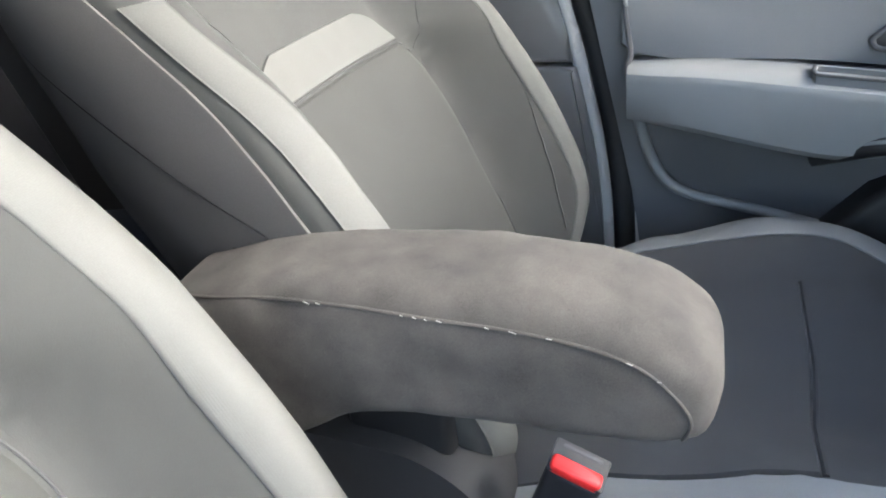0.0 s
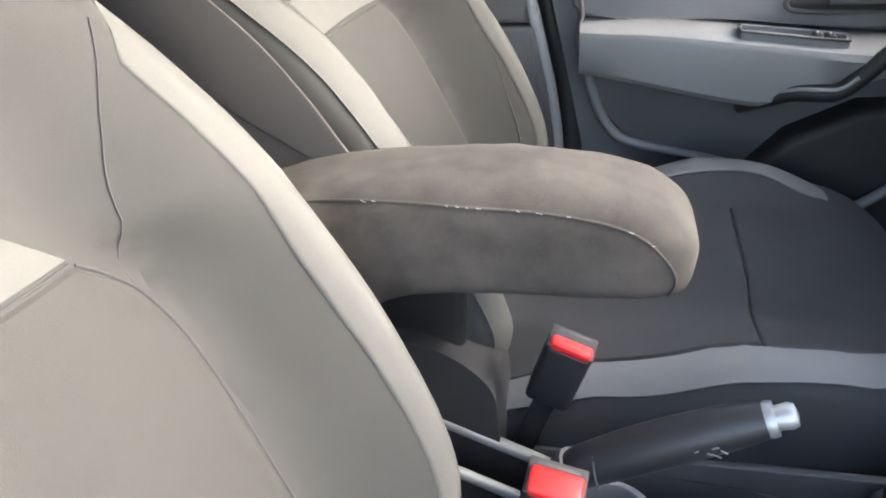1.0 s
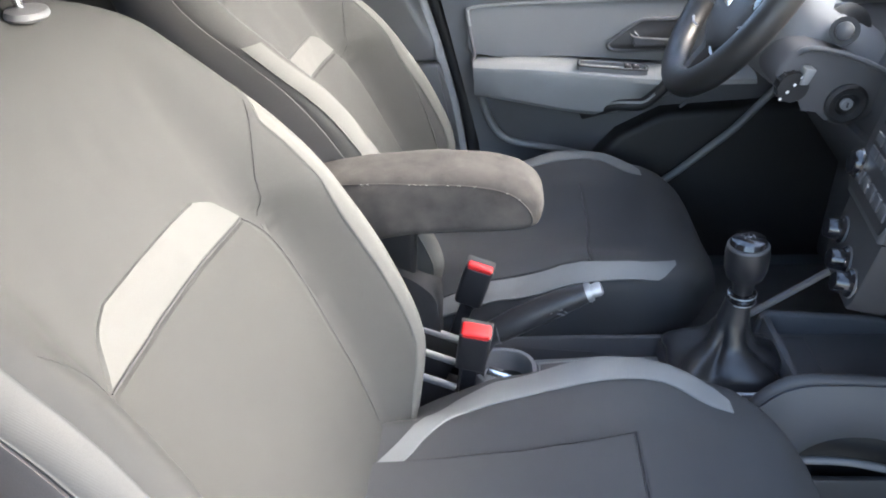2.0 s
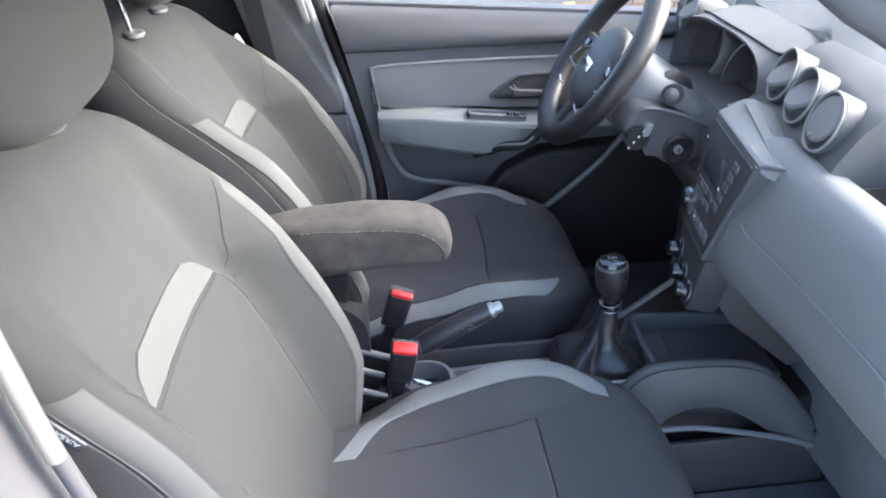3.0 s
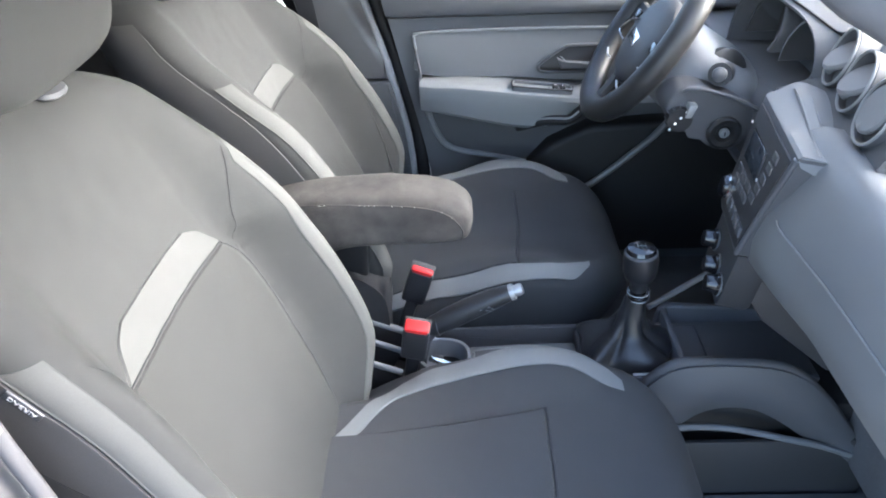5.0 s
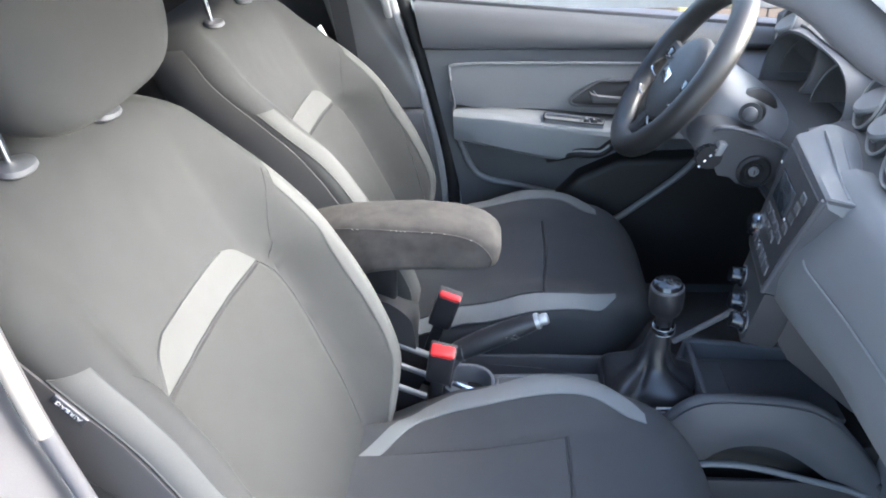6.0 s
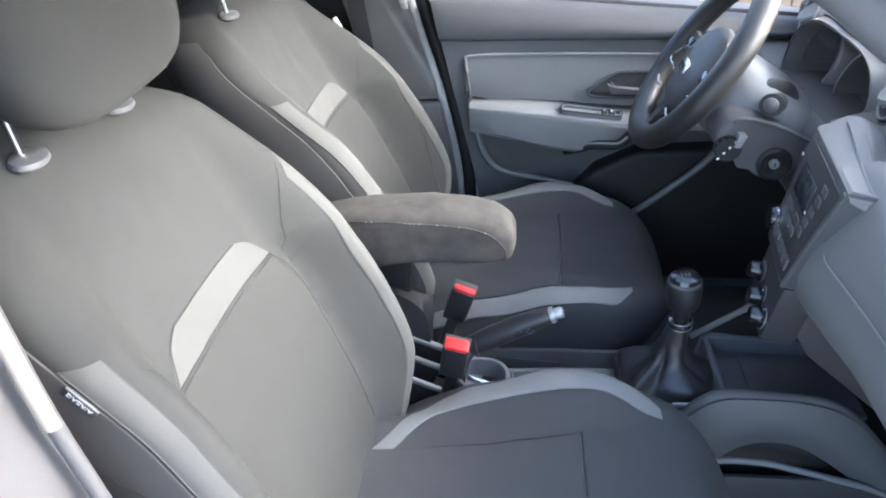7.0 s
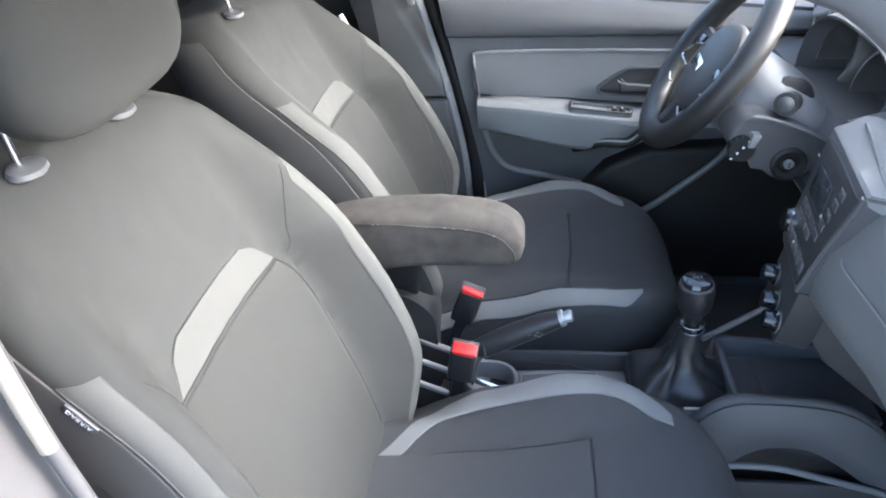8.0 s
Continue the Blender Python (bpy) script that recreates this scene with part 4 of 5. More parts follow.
column = thing("steering_column", (0.70, 0.36, 1.15), "charcoal steering column shroud with stalks and ignition", "steering column")
rings = []
for d, hx, hy in ((-0.04, 0.06, 0.085), (-0.06, 0.075, 0.115), (-0.11, 0.08, 0.135), (-0.17, 0.08, 0.14), (-0.24, 0.075, 0.13)):
    rings.append([WM @ V((-0.012 + hx * math.copysign(abs(math.cos(a)) ** 0.6, math.cos(a)), -0.02 + hy * math.copysign(abs(math.sin(a)) ** 0.6, math.sin(a)), d)) for a in (2 * math.pi * k / 28 for k in range(28))])
part("shroud", loft(rings), M_SKIN, column, "grey plastic shroud", 50)
st = [V((0.70, 0.27, 1.205)), V((0.675, 0.22, 1.222)), V((0.657, 0.182, 1.235))]
part("stalk_socket", lathe([(0, 0), (0.048, 0), (0.046, 0.012), (0.036, 0.018), (0, 0.018)], pose(0.688, 0.262, 1.208, 78, 0, 14), 24), M_BLACK, column, "black stalk socket")
part("wiper_stalk", tube(st, [0.022, 0.020, 0.021], 16), M_BLACK, column, "black wiper stalk")
end = (st[2] - st[1]).normalized().to_track_quat("Z", "Y").to_matrix().to_4x4()
end.translation = st[2]
part("stalk_cap", lathe([(0, -0.004), (0.0125, -0.004), (0.0135, 0.004), (0.0125, 0.010), (0.008, 0.014), (0, 0.015)], end, 20), M_SOFT, column, "grey stalk end cap")
st = [WM @ V((0.0, 0.06, -0.10)), WM @ V((0.0, 0.11, -0.095)), WM @ V((0.0, 0.16, -0.085))]
part("indicator_stalk", tube(st, [0.02, 0.012, 0.014], 16), M_PLASTIC, column)
# ignition housing under the column
low = [(0.57, 1.175), (0.60, 1.212), (0.66, 1.205), (0.745, 1.16), (0.742, 1.12), (0.712, 1.088), (0.672, 1.085), (0.625, 1.122), (0.582, 1.145)]
part("lower_panel", prism([(p.x, p.y) for p in spline([(a, b, 0) for a, b in low], 3, True)], 0.18, 0.44, "y", 0.012, 3), M_RUBBER, column, "charcoal lower column panel")
part("shroud_edge", tube(spline([(0.595, 0.178, 1.205), (0.61, 0.172, 1.214), (0.66, 0.17, 1.204), (0.72, 0.17, 1.178), (0.75, 0.172, 1.158)], 5), 0.0042, 10), M_SOFT, column, "pale lower edge of shroud")
im = pose(0.683, 0.180, 1.122, 90, 0, 0)
part("ignition_ring", lathe([(0, -0.01), (0.032, -0.01), (0.032, 0.005), (0.027, 0.009), (0.018, 0.007), (0.014, 0.001), (0, 0.001)], im, 28), M_BLACK, column, "round ignition barrel housing")
part("ignition_barrel", lathe([(0, 0.0), (0.009, 0.0), (0.0095, 0.006), (0.008, 0.008), (0, 0.008)], im, 20), M_SILVER, column, "silver key barrel")
part("key_slot", box((0.002, 0.008, 0.002), im @ pose(0, 0, 0.0085), 0), M_RUBBER, column)
part("light_switch", tube([V((0.593, 0.185, 1.155)), V((0.593, 0.165, 1.155))], 0.023, 20), M_BLACK, column, "black rotary switch")
for k in range(4):
    part("print_mark", box((0.0035, 0.0012, 0.0045), pose(0.576 + 0.009 * k, 0.1645, 1.138 + 0.011 * k, 0, 30, 0), 0), M_PRINT, column)
for k in range(12):
    a = 2 * math.pi * k / 12
    part("switch_rib", tube([V((0.593 + 0.023 * math.cos(a), 0.186, 1.155 + 0.023 * math.sin(a))), V((0.593 + 0.023 * math.cos(a), 0.167, 1.155 + 0.023 * math.sin(a)))], 0.0018, 6), M_SATIN, column)
part("adjuster", prism([(0.60, 1.160), (0.606, 1.186), (0.622, 1.184), (0.612, 1.160)], 0.16, 0.185, "y", 0.003), M_TRIM, column, "pale adjuster tab")

# ---------- dashboard ----------
dash = thing("dashboard", (0.85, 0.0, 0.9), "blue-grey plastic dashboard with dark top", "dashboard")
prof_p = [(0.76, 0.95), (0.70, 0.995), (0.668, 1.035), (0.658, 1.085), (0.659, 1.14), (0.666, 1.20), (0.678, 1.238), (0.694, 1.260), (0.714, 1.266), (0.745, 1.258), (0.762, 1.238), (0.822, 1.238), (0.838, 1.296), (0.86, 1.326), (0.93, 1.346), (1.05, 1.348), (1.20, 1.30), (1.20, 1.0), (0.92, 0.94)]


def dash_ring(y, dx=0.0, dz=0.0):
    c = 0.16 * max(0, (-y - 0.45)) ** 1.5
    k = 0.02 * smooth((y + 0.32) / 0.2)
    return [V((a + dx - k * smooth((1.22 - b) / 0.1) + c * (1.15 - a), y, b + dz)) for a, b in prof_p]


part("passenger_panel", loft([dash_ring(y) for y in span(-0.70, -0.11, 15)]), M_DASH, dash, "blue-grey passenger panel", 40)
part("glovebox_gap", tube(spline([(0.644, -0.178, 1.150), (0.6445, -0.195, 1.143), (0.650, -0.25, 1.140), (0.6565, -0.34, 1.137), (0.658, -0.515, 1.133), (0.660, -0.535, 1.115), (0.662, -0.56, 1.108), (0.667, -0.62, 1.108)], 5), 0.0014, 6), M_TRIM, dash)
part("shelf_mat", box((0.054, 0.42, 0.004), pose(0.793, -0.47, 1.2405, 0, 0, 0), 0.002), M_BLACK, dash, "dark shelf recess")
prof_d = [(0.82, 1.0), (0.74, 1.05), (0.725, 1.12), (0.735, 1.175), (0.76, 1.198), (0.95, 1.205), (1.20, 1.20), (1.20, 1.0)]
part("driver_panel", loft([[V((a, y, b)) for a, b in prof_d] for y in span(0.09, 0.70, 8)]), M_DASHTOP, dash, "dark driver side panel", 40)
def centre_ring(y):
    """Profile of the dash top round the vents: it runs forward towards the driver."""
    k = 0.235 * (y + 0.064)
    return [V((a + k * smooth((b - 1.24) / 0.03) * smooth((0.96 - a) / 0.1), y, b)) for a, b in [(0.72, 1.06), (0.715, 1.20), (0.72, 1.245), (0.745, 1.256), (0.762, 1.269), (0.776, 1.294), (0.796, 1.324), (0.822, 1.345), (0.9, 1.358), (1.0, 1.356), (1.20, 1.31), (1.20, 1.0)]]


part("centre_top", loft([centre_ring(y) for y in span(-0.25, 0.09, 12)]), M_DASHTOP, dash, "dark dash top", 40)
part("screen_ledge", loft([[V((a, y, b)) for a, b in [(0.862, 1.285), (0.90, 1.314), (0.96, 1.338), (1.10, 1.338), (1.22, 1.30), (1.22, 1.2), (0.862, 1.2)]] for y in span(-0.70, 0.70, 6)]), M_DASHTOP, dash)
part("under_dash", box((0.25, 1.36, 0.5), pose(1.06, 0, 0.78), 0.02), M_CARPET, dash)
part("knee_panel", prism([(0.72, 1.06), (0.78, 1.06), (1.0, 0.80), (0.94, 0.78)], 0.10, 0.66, "y", 0.01), M_MATT, dash)
part("side_edge", tube(spline([(0.50, 0.645, 0.735), (0.55, 0.645, 0.77), (0.622, 0.645, 0.833), (0.68, 0.645, 0.887), (0.73, 0.645, 0.948), (0.80, 0.645, 1.03)], 5), 0.009, 10), M_DOOR, dash, "pale edge of side kick panel")

part("top_groove", tube(spline([(0.814, 0.43, 1.326), (0.812, 0.40, 1.331), (0.803, 0.30, 1.335), (0.804, 0.22, 1.334), (0.810, 0.16, 1.329), (0.820, 0.125, 1.323), (0.826, 0.095, 1.330)], 5), 0.005, 8, flat=0.6), M_BLACK, dash, "dark gap behind the hood")

# centre stack
stack = thing("centre_stack", (0.67, -0.04, 1.1), "dark centre stack with radio and heater controls", "control panel")
SM = pose(0.654, -0.055, 1.152, 0, -81, -9)   # local x: up the face, y: across, z: towards the rear


def sp(down, across, out):
    return SM @ V((-down, across, out))


def face_prism(outline, lo, hi, bevel=0.003):
    bm = loft([[sp(a, b, lo) for a, b in outline], [sp(a, b, hi) for a, b in outline]])
    edges = [e for f in bm.faces if len(f.verts) == len(outline) for e in f.edges]
    if bevel:
        bmesh.ops.bevel(bm, geom=list(set(edges)), offset=bevel, segments=2, profile=0.5, affect="EDGES")
    return bm


part("surround", face_prism([(-0.104, -0.133), (0.105, -0.064), (0.112, -0.055), (0.112, 0.098), (0.10, 0.104), (-0.104, 0.098)], -0.12, 0.003, 0.006), M_SOFT, stack, "dark grey stack surround")
part("panel_face", face_prism([(-0.092, -0.118), (0.10, -0.055), (0.10, 0.096), (-0.092, 0.090)], 0.0, 0.006, 0.002), M_HUB, stack, "black radio face")
part("edge_bar", tube([sp(-0.099, -0.127, 0.001), sp(0.0, -0.094, 0.002), sp(0.106, -0.060, 0.001)], 0.005, 10), M_SOFT, stack)
slab = []
for b in span(-0.131, 0.098, 12):
    k = smooth((b + 0.131) / 0.229)
    slab.append([sp(d, b, o) for o, d in [(0.001, -0.1025), (-0.003, -0.107), (-0.018, -0.1065 - 0.010 * k), (-0.034, -0.105 - 0.026 * k), (-0.052, -0.103 - 0.030 * k), (-0.09, -0.098 - 0.026 * k), (-0.09, -0.06), (-0.006, -0.09)]])
part("upper_cover", loft(slab), M_DASH, stack, "blue-grey stack top")
for o in (-0.030, -0.050):
    part("top_ridge", tube([sp(-0.1045 - 0.026 * smooth((b + 0.131) / 0.229), b, o) for b in span(-0.12, 0.07, 12)], 0.0022, 8), M_DASH, stack)
part("display", face_prism([(-0.058, -0.03), (-0.008, -0.03), (-0.008, 0.062), (-0.058, 0.062)], 0.006, 0.009, 0.001), M_SCREEN, stack, "dark radio display")
rnd = random.Random(11)
for i in range(5):
    a, b = -0.076 + 0.021 * i, -0.078 + 0.0068 * i
    part("radio_button", face_prism([(a, b), (a + 0.014, b), (a + 0.014, b + 0.024), (a, b + 0.024)], 0.004, 0.0078, 0.0015), M_PLASTIC, stack)
for i in range(6):
    a, b = 0.006 + 0.02 * (i // 3), -0.02 + 0.032 * (i % 3)
    part("radio_button", face_prism([(a, b), (a + 0.014, b), (a + 0.014, b + 0.026), (a, b + 0.026)], 0.004, 0.0078, 0.0015), M_PLASTIC, stack)
for a, b in ((-0.06, 0.085), (-0.024, -0.018), (-0.016, -0.036), (0.066, 0.056), (0.068, 0.022), (0.05, 0.075)):
    part("print_mark", face_prism([(a, b), (a + 0.0036, b), (a + 0.0036, b + 0.0058), (a, b + 0.0058)], 0.0076, 0.0086, 0), M_PRINT, stack)
km = SM @ pose(-0.062, 0.082, 0.004)
part("volume_knob", lathe([(0, 0), (0.019, 0), (0.019, 0.012), (0.016, 0.016), (0, 0.017)], km, 24), M_GLOSS, stack, "round volume knob")
part("knob_ring", lathe([(0.0, 0.001), (0.0215, 0.001), (0.0215, 0.006), (0.019, 0.008), (0.0, 0.008)], km, 24), M_CHROME, stack, "bright knob ring")
for i in range(5):
    part("switch", face_prism([(0.062, -0.055 + 0.027 * i), (0.082, -0.055 + 0.027 * i), (0.082, -0.033 + 0.027 * i), (0.062, -0.033 + 0.027 * i)], 0.004, 0.009, 0.002), M_PLASTIC, stack)
# heater controls on the lower part
part("heater_panel", face_prism([(0.112, -0.058), (0.21, -0.056), (0.225, -0.045), (0.225, 0.08), (0.21, 0.095), (0.112, 0.098)], -0.06, -0.004, 0.006), M_HUB, stack, "black heater panel")
for xx, yy in ((-0.160, 0.062), (-0.180, 0.010), (-0.190, -0.034)):
    hm = SM @ pose(xx, yy, -0.006)
    part("heater_knob", lathe([(0, 0), (0.020, 0), (0.020, 0.006), (0.016, 0.010), (0.015, 0.024), (0.013, 0.027), (0, 0.027)], hm, 24), M_GLOSS, stack, "round heater knob")
    part("knob_ring", lathe([(0.0, 0.003), (0.021, 0.003), (0.021, 0.006), (0.0, 0.0065)], hm, 24), M_PLASTIC, stack)
part("stack_foot", prism([(0.66, 0.96), (0.72, 1.05), (0.80, 1.05), (0.90, 0.80), (0.84, 0.78), (0.70, 0.90)], -0.11, 0.04, "y", 0.006), M_HUB, stack)
part("foot_line", tube(spline([(0.56, 0.08, 0.785), (0.60, 0.08, 0.815), (0.675, 0.08, 0.873), (0.71, 0.08, 0.90)], 4), 0.006, 8), M_PLASTIC, stack)

# ---------- round air vents ----------


def air_vent(m):
    v = thing("air_vent", (0, 0, 0), "round air vent in a grey pod with bright ring", "air vent", "dashboard vents")
    I = Matrix()
    part("pod", lathe([(0, -0.125), (0.010, -0.122), (0.022, -0.10), (0.035, -0.06), (0.0425, -0.03), (0.0465, 0.0), (0.048, 0.012), (0.0445, 0.0155), (0.041, 0.010), (0.040, -0.03), (0, -0.032)], I, 32), M_DASHTOP, v, "grey plastic pod")
    part("ring", tube([V((0.0452 * math.cos(a), 0.0452 * math.sin(a), 0.0148)) for a in (2 * math.pi * k / 36 for k in range(36))], 0.0024, 8, closed=True), M_TRIM, v, "silver vent ring")
    part("flap", lathe([(0, -0.004), (0.036, -0.004), (0.0368, 0.0), (0.034, 0.004), (0, 0.006)], pose(0.006, 0, 0.008, 0, 38, 0), 28), M_DASH, v, "grey disc flap")
    part("tab", box((0.02, 0.008, 0.012), pose(-0.02, 0, 0.016, 0, 30, 0), 0.003), M_DOOR, v)
    v.matrix_world = m
    return v


first = air_vent(pose(0.802, 0.038, 1.308, 0, -72, -13))
copy_thing(first, pose(0.780, -0.064, 1.308, 0, -72, -12))
near = copy_thing(first, pose(0.754, -0.174, 1.308, 0, -72, -10))
for c in near.children:
    if c.name.startswith("flap"):
        c.matrix_local = pose(0.004, 0, 0.004, 0, -30, 0)

copy_thing(first, pose(0.838, 0.535, 1.302, 0, -74, -8))

# ---------- instrument binnacle ----------
bin_ = thing("instrument_cluster", (0.80, 0.31, 1.2), "instrument cluster in a dark recess under a curved hood", "instrument cluster")


def hood_rings(lo, hi, grow, rise, thick):
    """Arched rings from the opening at lo forward to hi; grow and rise: how much wider and taller they become."""
    rings = []
    for t in span(0, 1, 8):
        x, w, h = lo + (hi - lo) * t, 0.200 + grow * t ** 0.8, 0.138 + rise * t
        a1 = [V((x + 0.02 * math.sin(a), 0.283 + w * math.copysign(abs(math.cos(a)) ** 0.58, math.cos(a)), 1.195 + h * math.sin(a) ** 0.58)) for a in span(0.0, math.pi, 30)]
        a2 = [V((x + 0.02 * math.sin(a), 0.283 + (w - thick) * math.copysign(abs(math.cos(a)) ** 0.58, math.cos(a)), 1.195 + (h - thick) * math.sin(a) ** 0.58)) for a in span(math.pi, 0.0, 30)]
        rings.append(a1 + a2)
    return rings


part("hood", loft(hood_rings(0.768, 0.93, 0.07, 0.020, 0.003)), M_DASHTOP, bin_, "curved charcoal hood", 50)
part("hood_lining", loft([[p - V((0, 0, 0.0035)) for p in r] for r in hood_rings(0.771, 0.93, -0.03, -0.03, 0.003)]), M_SOFT, bin_, "black hood lining", 50)
part("dial_panel", box((0.02, 0.36, 0.17), pose(0.895, 0.30, 1.265, 0, 12, 0), 0.01), M_PLASTIC, bin_, "black dial panel")
for y in (0.21, 0.39):
    cowl = []
    for x, r in ((0.805, 0.072), (0.81, 0.076), (0.89, 0.076)):
        cowl.append([V((x + 0.02 * math.sin(a), y + r * math.cos(a), 1.255 + r * 0.9 * math.sin(a))) for a in span(-0.5, math.pi + 0.5, 24)] + [V((x + 0.02 * math.sin(a), y + (r - 0.006) * math.cos(a), 1.255 + (r - 0.006) * 0.9 * math.sin(a))) for a in span(math.pi + 0.5, -0.5, 24)])
    part("gauge_cowl", loft(cowl), M_PLASTIC, bin_, "charcoal gauge cowl", 50)
    part("gauge", lathe([(0, 0), (0.06, 0), (0.063, 0.006), (0.06, 0.012), (0.054, 0.006), (0, 0.005)], pose(0.882, y, 1.262, 0, -78, 0), 30), M_SCREEN, bin_, "round dark gauge")
part("centre_display", box((0.006, 0.06, 0.05), pose(0.88, 0.30, 1.262, 0, 12, 0), 0.003), M_SCREEN, bin_)

# ---------- body shell ----------
solo("floor", box((2.6, 1.5, 0.03), pose(-0.1, 0, 0.435), 0), M_CARPET, "dark carpeted car floor", "floor", kind="structure")
solo("floor_mat", box((0.5, 0.46, 0.012), pose(0.78, -0.36, 0.458), 0.005), M_CARPET, "dark carpet floor mat", "mat")
solo("bulkhead", box((0.04, 1.5, 0.9), pose(1.22, 0, 0.86), 0), M_CARPET, "dark front bulkhead", "wall", kind="structure")
solo("wall_rear", box((0.04, 1.5, 0.9), pose(-1.2, 0, 0.9), 0), M_CARPET, "dark rear wall", "wall", kind="structure")
solo("ceiling", box((1.50, 1.34, 0.04), pose(-0.42, 0, 1.745), 0.01), M_HEAD, "pale roof lining", "ceiling", kind="structure")
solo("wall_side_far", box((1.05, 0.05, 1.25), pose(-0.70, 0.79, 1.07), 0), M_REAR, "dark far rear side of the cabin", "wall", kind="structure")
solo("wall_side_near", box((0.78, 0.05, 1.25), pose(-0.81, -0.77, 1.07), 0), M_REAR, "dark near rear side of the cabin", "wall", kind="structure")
for y in (-0.78, 0.78):
    solo("wall_cowl", box((0.24, 0.05, 0.9), pose(1.13, y, 0.86), 0), M_CARPET, "dark side of the footwell", "wall", kind="structure")
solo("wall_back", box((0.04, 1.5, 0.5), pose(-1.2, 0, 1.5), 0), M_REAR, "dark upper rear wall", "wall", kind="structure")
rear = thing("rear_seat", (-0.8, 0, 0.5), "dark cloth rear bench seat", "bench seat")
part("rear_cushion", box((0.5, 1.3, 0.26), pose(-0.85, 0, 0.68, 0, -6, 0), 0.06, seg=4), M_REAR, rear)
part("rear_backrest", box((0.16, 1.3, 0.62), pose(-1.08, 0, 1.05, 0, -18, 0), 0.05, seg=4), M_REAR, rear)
# pillars
bp = [(p.x, p.z) for p in spline([(0.06, 0, 0.45), (0.05, 0, 0.817), (0.012, 0, 1.04), (-0.06, 0, 1.30), (-0.14, 0, 1.62)], 5)]
low_p, high_p = [q for q in bp if q[1] < 1.045], [q for q in bp if q[1] > 1.045]
solo("pillar_trim", prism(low_p + [(0.008, 1.043), (-0.16, 1.043), (-0.14, 0.45)], 0.698, 0.76, "y", 0.010, 3), M_PILLAR, "grey plastic lower door pillar trim", "trim", kind="structure")
solo("pillar_trim_upper", prism([(0.006, 1.047)] + high_p + [(-0.30, 1.62), (-0.22, 1.30), (-0.16, 1.047)], 0.70, 0.76, "y", 0.010, 3), M_PILLAR, "grey plastic upper door pillar trim", "trim", kind="structure")
# the highlight along the pillar's rounded edge is in this tube's pale colour
solo("pillar_edge", tube([V((a + 0.004, 0.716, b)) for a, b in bp], 0.011, 12), M_EDGE_SHINE, "rounded pillar edge trim, coloured pale as its highlight", "trim", kind="structure")
solo("door_seal", tube([V((a + 0.028, 0.745, b)) for a, b in bp], 0.018, 10), M_BLACK, "black rubber door seal", "trim", kind="structure")
solo("pillar_cap", prism([(-0.075, 1.285), (-0.058, 1.285), (-0.13, 1.62), (-0.155, 1.62)], 0.685, 0.70, "y", 0.004), M_TRIM, "pale upper pillar trim", "trim", kind="structure")
bn = [(p.x, p.z) for p in spline([(-0.02, 0, 0.45), (-0.06, 0, 0.85), (-0.115, 0, 1.10), (-0.14, 0, 1.25), (-0.153, 0, 1.34), (-0.163, 0, 1.47), (-0.18, 0, 1.62)], 5)]
solo("pillar_body", prism([(a - 0.03, b) for a, b in bn] + [(-0.42, 1.62), (-0.36, 1.1), (-0.30, 0.45)], -0.78, -0.70, "y", 0.012, 3), M_RUBBER, "dark near door pillar", "trim", kind="structure")
solo("pillar_bead", tube([V((a - 0.012, -0.712, b)) for a, b in bn], 0.007, 10), M_RUBBER, "dark bead along near door pillar", "trim", kind="structure")
solo("pillar_strip", tube([V((a - 0.012, -0.714, b)) for a, b in bn if b > 1.32], 0.0074, 10), M_CREAM, "cream painted pillar edge", "trim", kind="structure")
solo("door_sill", box((1.3, 0.10, 0.10), pose(0.4, -0.74, 0.46), 0.02, seg=3), M_WHITE, "white painted door sill", "sill", kind="structure")
ap = spline([(1.12, -0.70, 1.22), (0.80, -0.68, 1.415), (0.45, -0.655, 1.590), (0.30, -0.645, 1.662), (-0.2, -0.62, 1.70), (-1.1, -0.60, 1.69)], 6)
solo("pillar_front", tube([p - V((0, 0, 0.004)) for p in ap], 0.017, 12), M_SOFT, "dark windscreen pillar trim", "trim", kind="structure")
solo("pillar_paint", tube([p + V((0.012, -0.02, 0.036)) for p in ap], 0.028, 12), M_WHITE, "white painted windscreen pillar", "trim", kind="structure")
apl = [V((p.x, -p.y + 0.03, p.z)) for p in ap]
solo("pillar_front_far", tube(apl, 0.03, 12), M_SOFT, "dark windscreen pillar trim", "trim", kind="structure")
solo("roof", loft([[V((x, y, 1.775 - 0.10 * (y / 0.66) ** 4 - 0.05 * max(0, x - 0.1))) for y in span(-0.66, 0.66, 15)] + [V((x, y, 1.79 - 0.10 * (y / 0.66) ** 4 - 0.05 * max(0, x - 0.1))) for y in span(0.66, -0.66, 15)] for x in (-1.2, -0.6, 0.0, 0.33)]), M_WHITE, "white painted car roof", "roof", kind="structure")
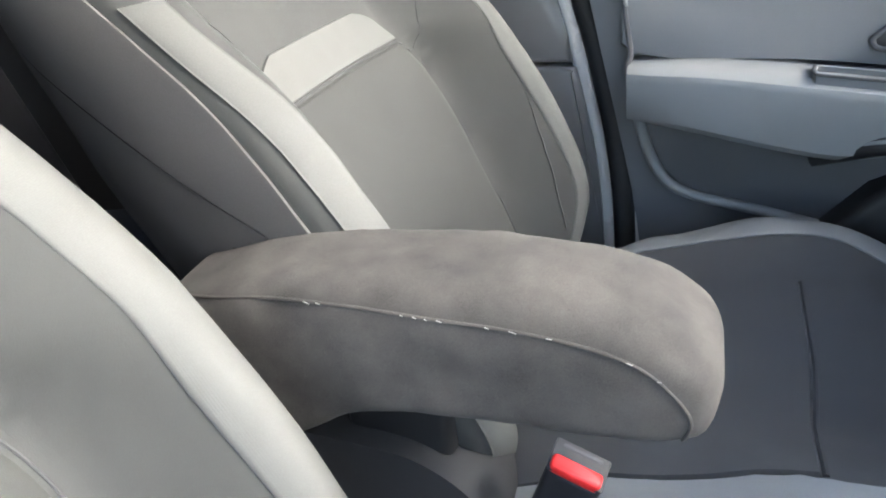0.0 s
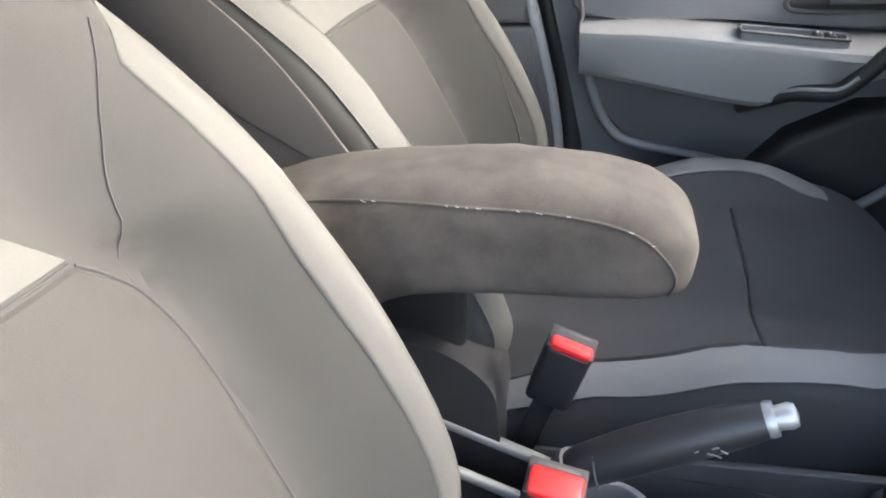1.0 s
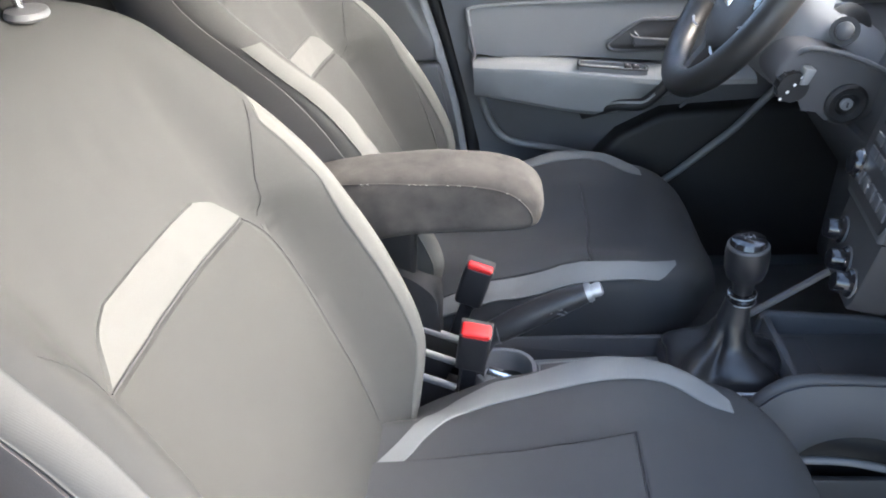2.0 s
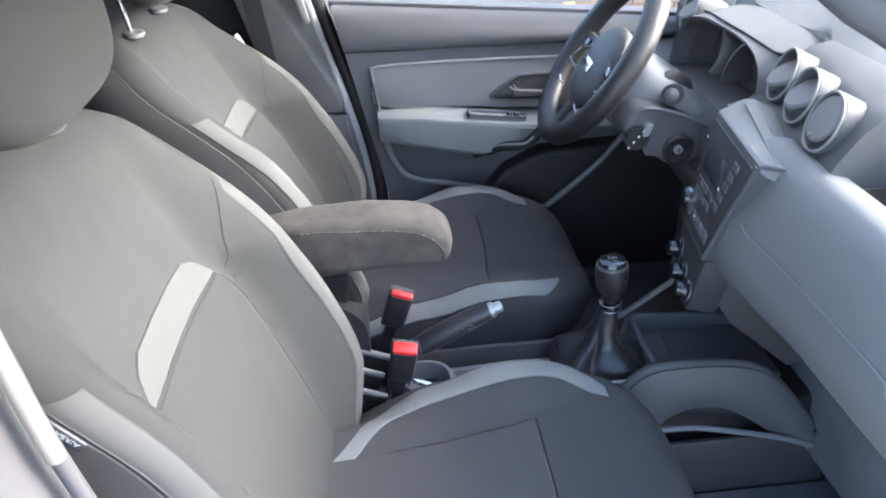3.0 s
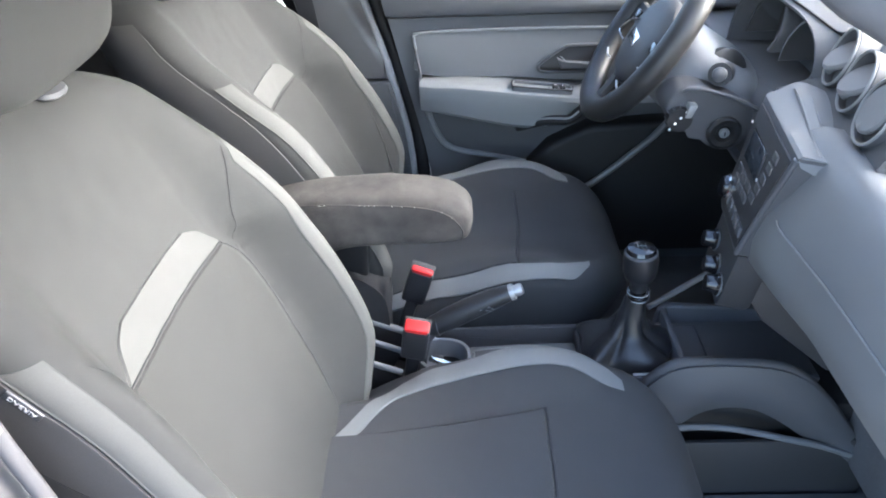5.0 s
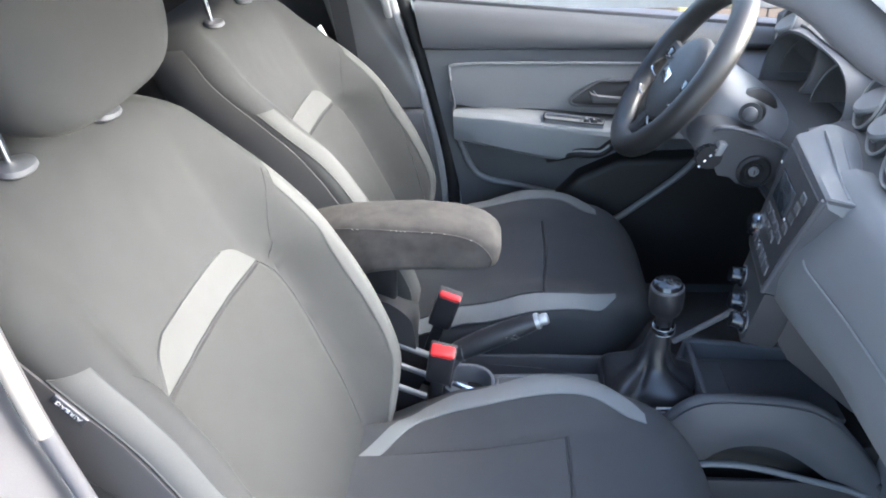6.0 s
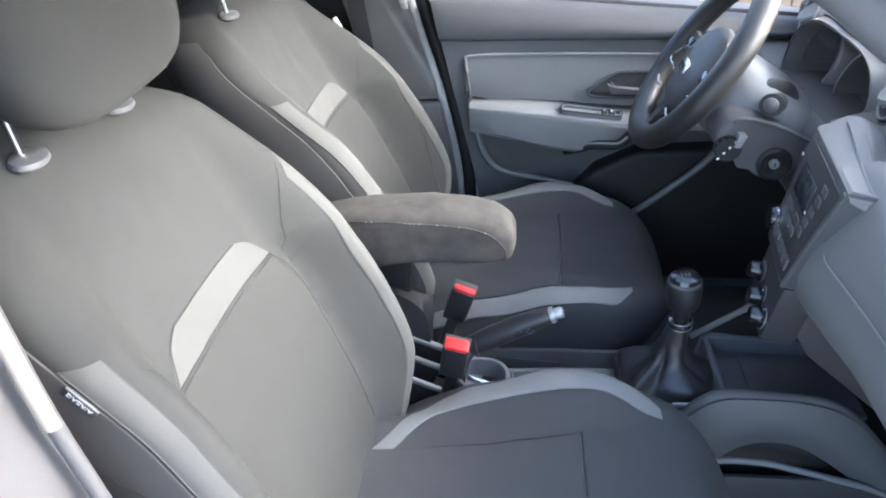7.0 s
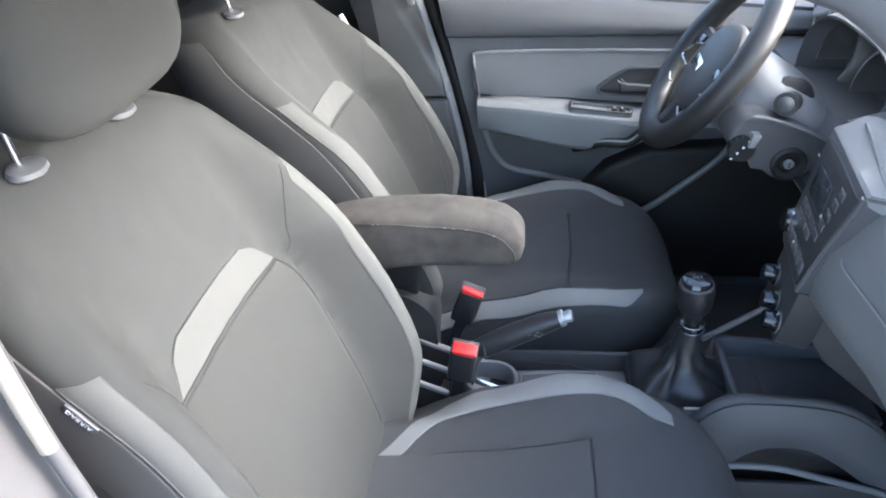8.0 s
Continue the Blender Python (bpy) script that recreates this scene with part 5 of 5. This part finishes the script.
ws = solo("windscreen", loft([[V((1.16, y, 1.19)), V((0.33, y * 0.92, 1.70)), V((0.33, y * 0.92, 1.706)), V((1.16, y, 1.196))] for y in span(-0.68, 0.68, 5)]), M_GLASS, "clear sloping windscreen glass", "windscreen", kind="structure")
ws.visible_shadow = False
solo("bonnet", loft([[V((x, y, curve(x, [(1.15, 1.20), (1.6, 1.15), (2.1, 1.0)]) - 0.06 * (y / 0.8) ** 4)) for y in span(-0.8, 0.8, 13)] + [V((x, y, 0.6)) for y in span(0.8, -0.8, 13)] for x in (1.23, 1.5, 1.8, 2.05)]), M_WHITE, "white painted car bonnet", "bonnet", kind="structure")
# seat belt on the far pillar
belt = thing("seat_belt", (-0.16, 0.70, 0.6), "dark seat belt hanging on far pillar", "seat belt")
part("webbing", loft([[V((x - 0.022, 0.685, z)), V((x + 0.022, 0.68, z)), V((x + 0.022, 0.682, z)), V((x - 0.022, 0.687, z))] for x, z in ((-0.13, 0.62), (-0.15, 1.0), (-0.19, 1.35), (-0.22, 1.60))]), M_REAR, belt)
part("anchor", box((0.03, 0.02, 0.05), pose(-0.205, 0.69, 1.55), 0.006), M_PLASTIC, belt)

# ---------- outside ----------
solo("ground", box((60, 60, 0.1), pose(0, 0, -0.05), 0), M_GROUND, "grey paved ground", "ground", kind="structure")
wall = solo("wall_brick", box((16, 0.2, 2.3), pose(1, 4.6, 1.15), 0), M_MORTAR, "pale sand-coloured brick garden wall", "wall", kind="structure")
post = solo("post", box((0.07, 0.07, 1.7), pose(1.55, 4.3, 0.85), 0.01), M_YELLOW, "yellow painted post beside brick wall", "post", origin=(0, 0, 0))
brick_me = None
for row in range(9):
    for col in range(33):
        x = -2.2 + 0.226 * col + (0.113 if row % 2 else 0.0)
        z = 0.0375 + 0.075 * row
        if brick_me is None:
            brick_me = finish(box((0.215, 0.03, 0.065), None, 0.004, seg=1), "brick", M_BRICK, (0, 0, 0))
        b = new("brick", brick_me)
        b.parent = wall
        b.location = (x, 4.495, z)
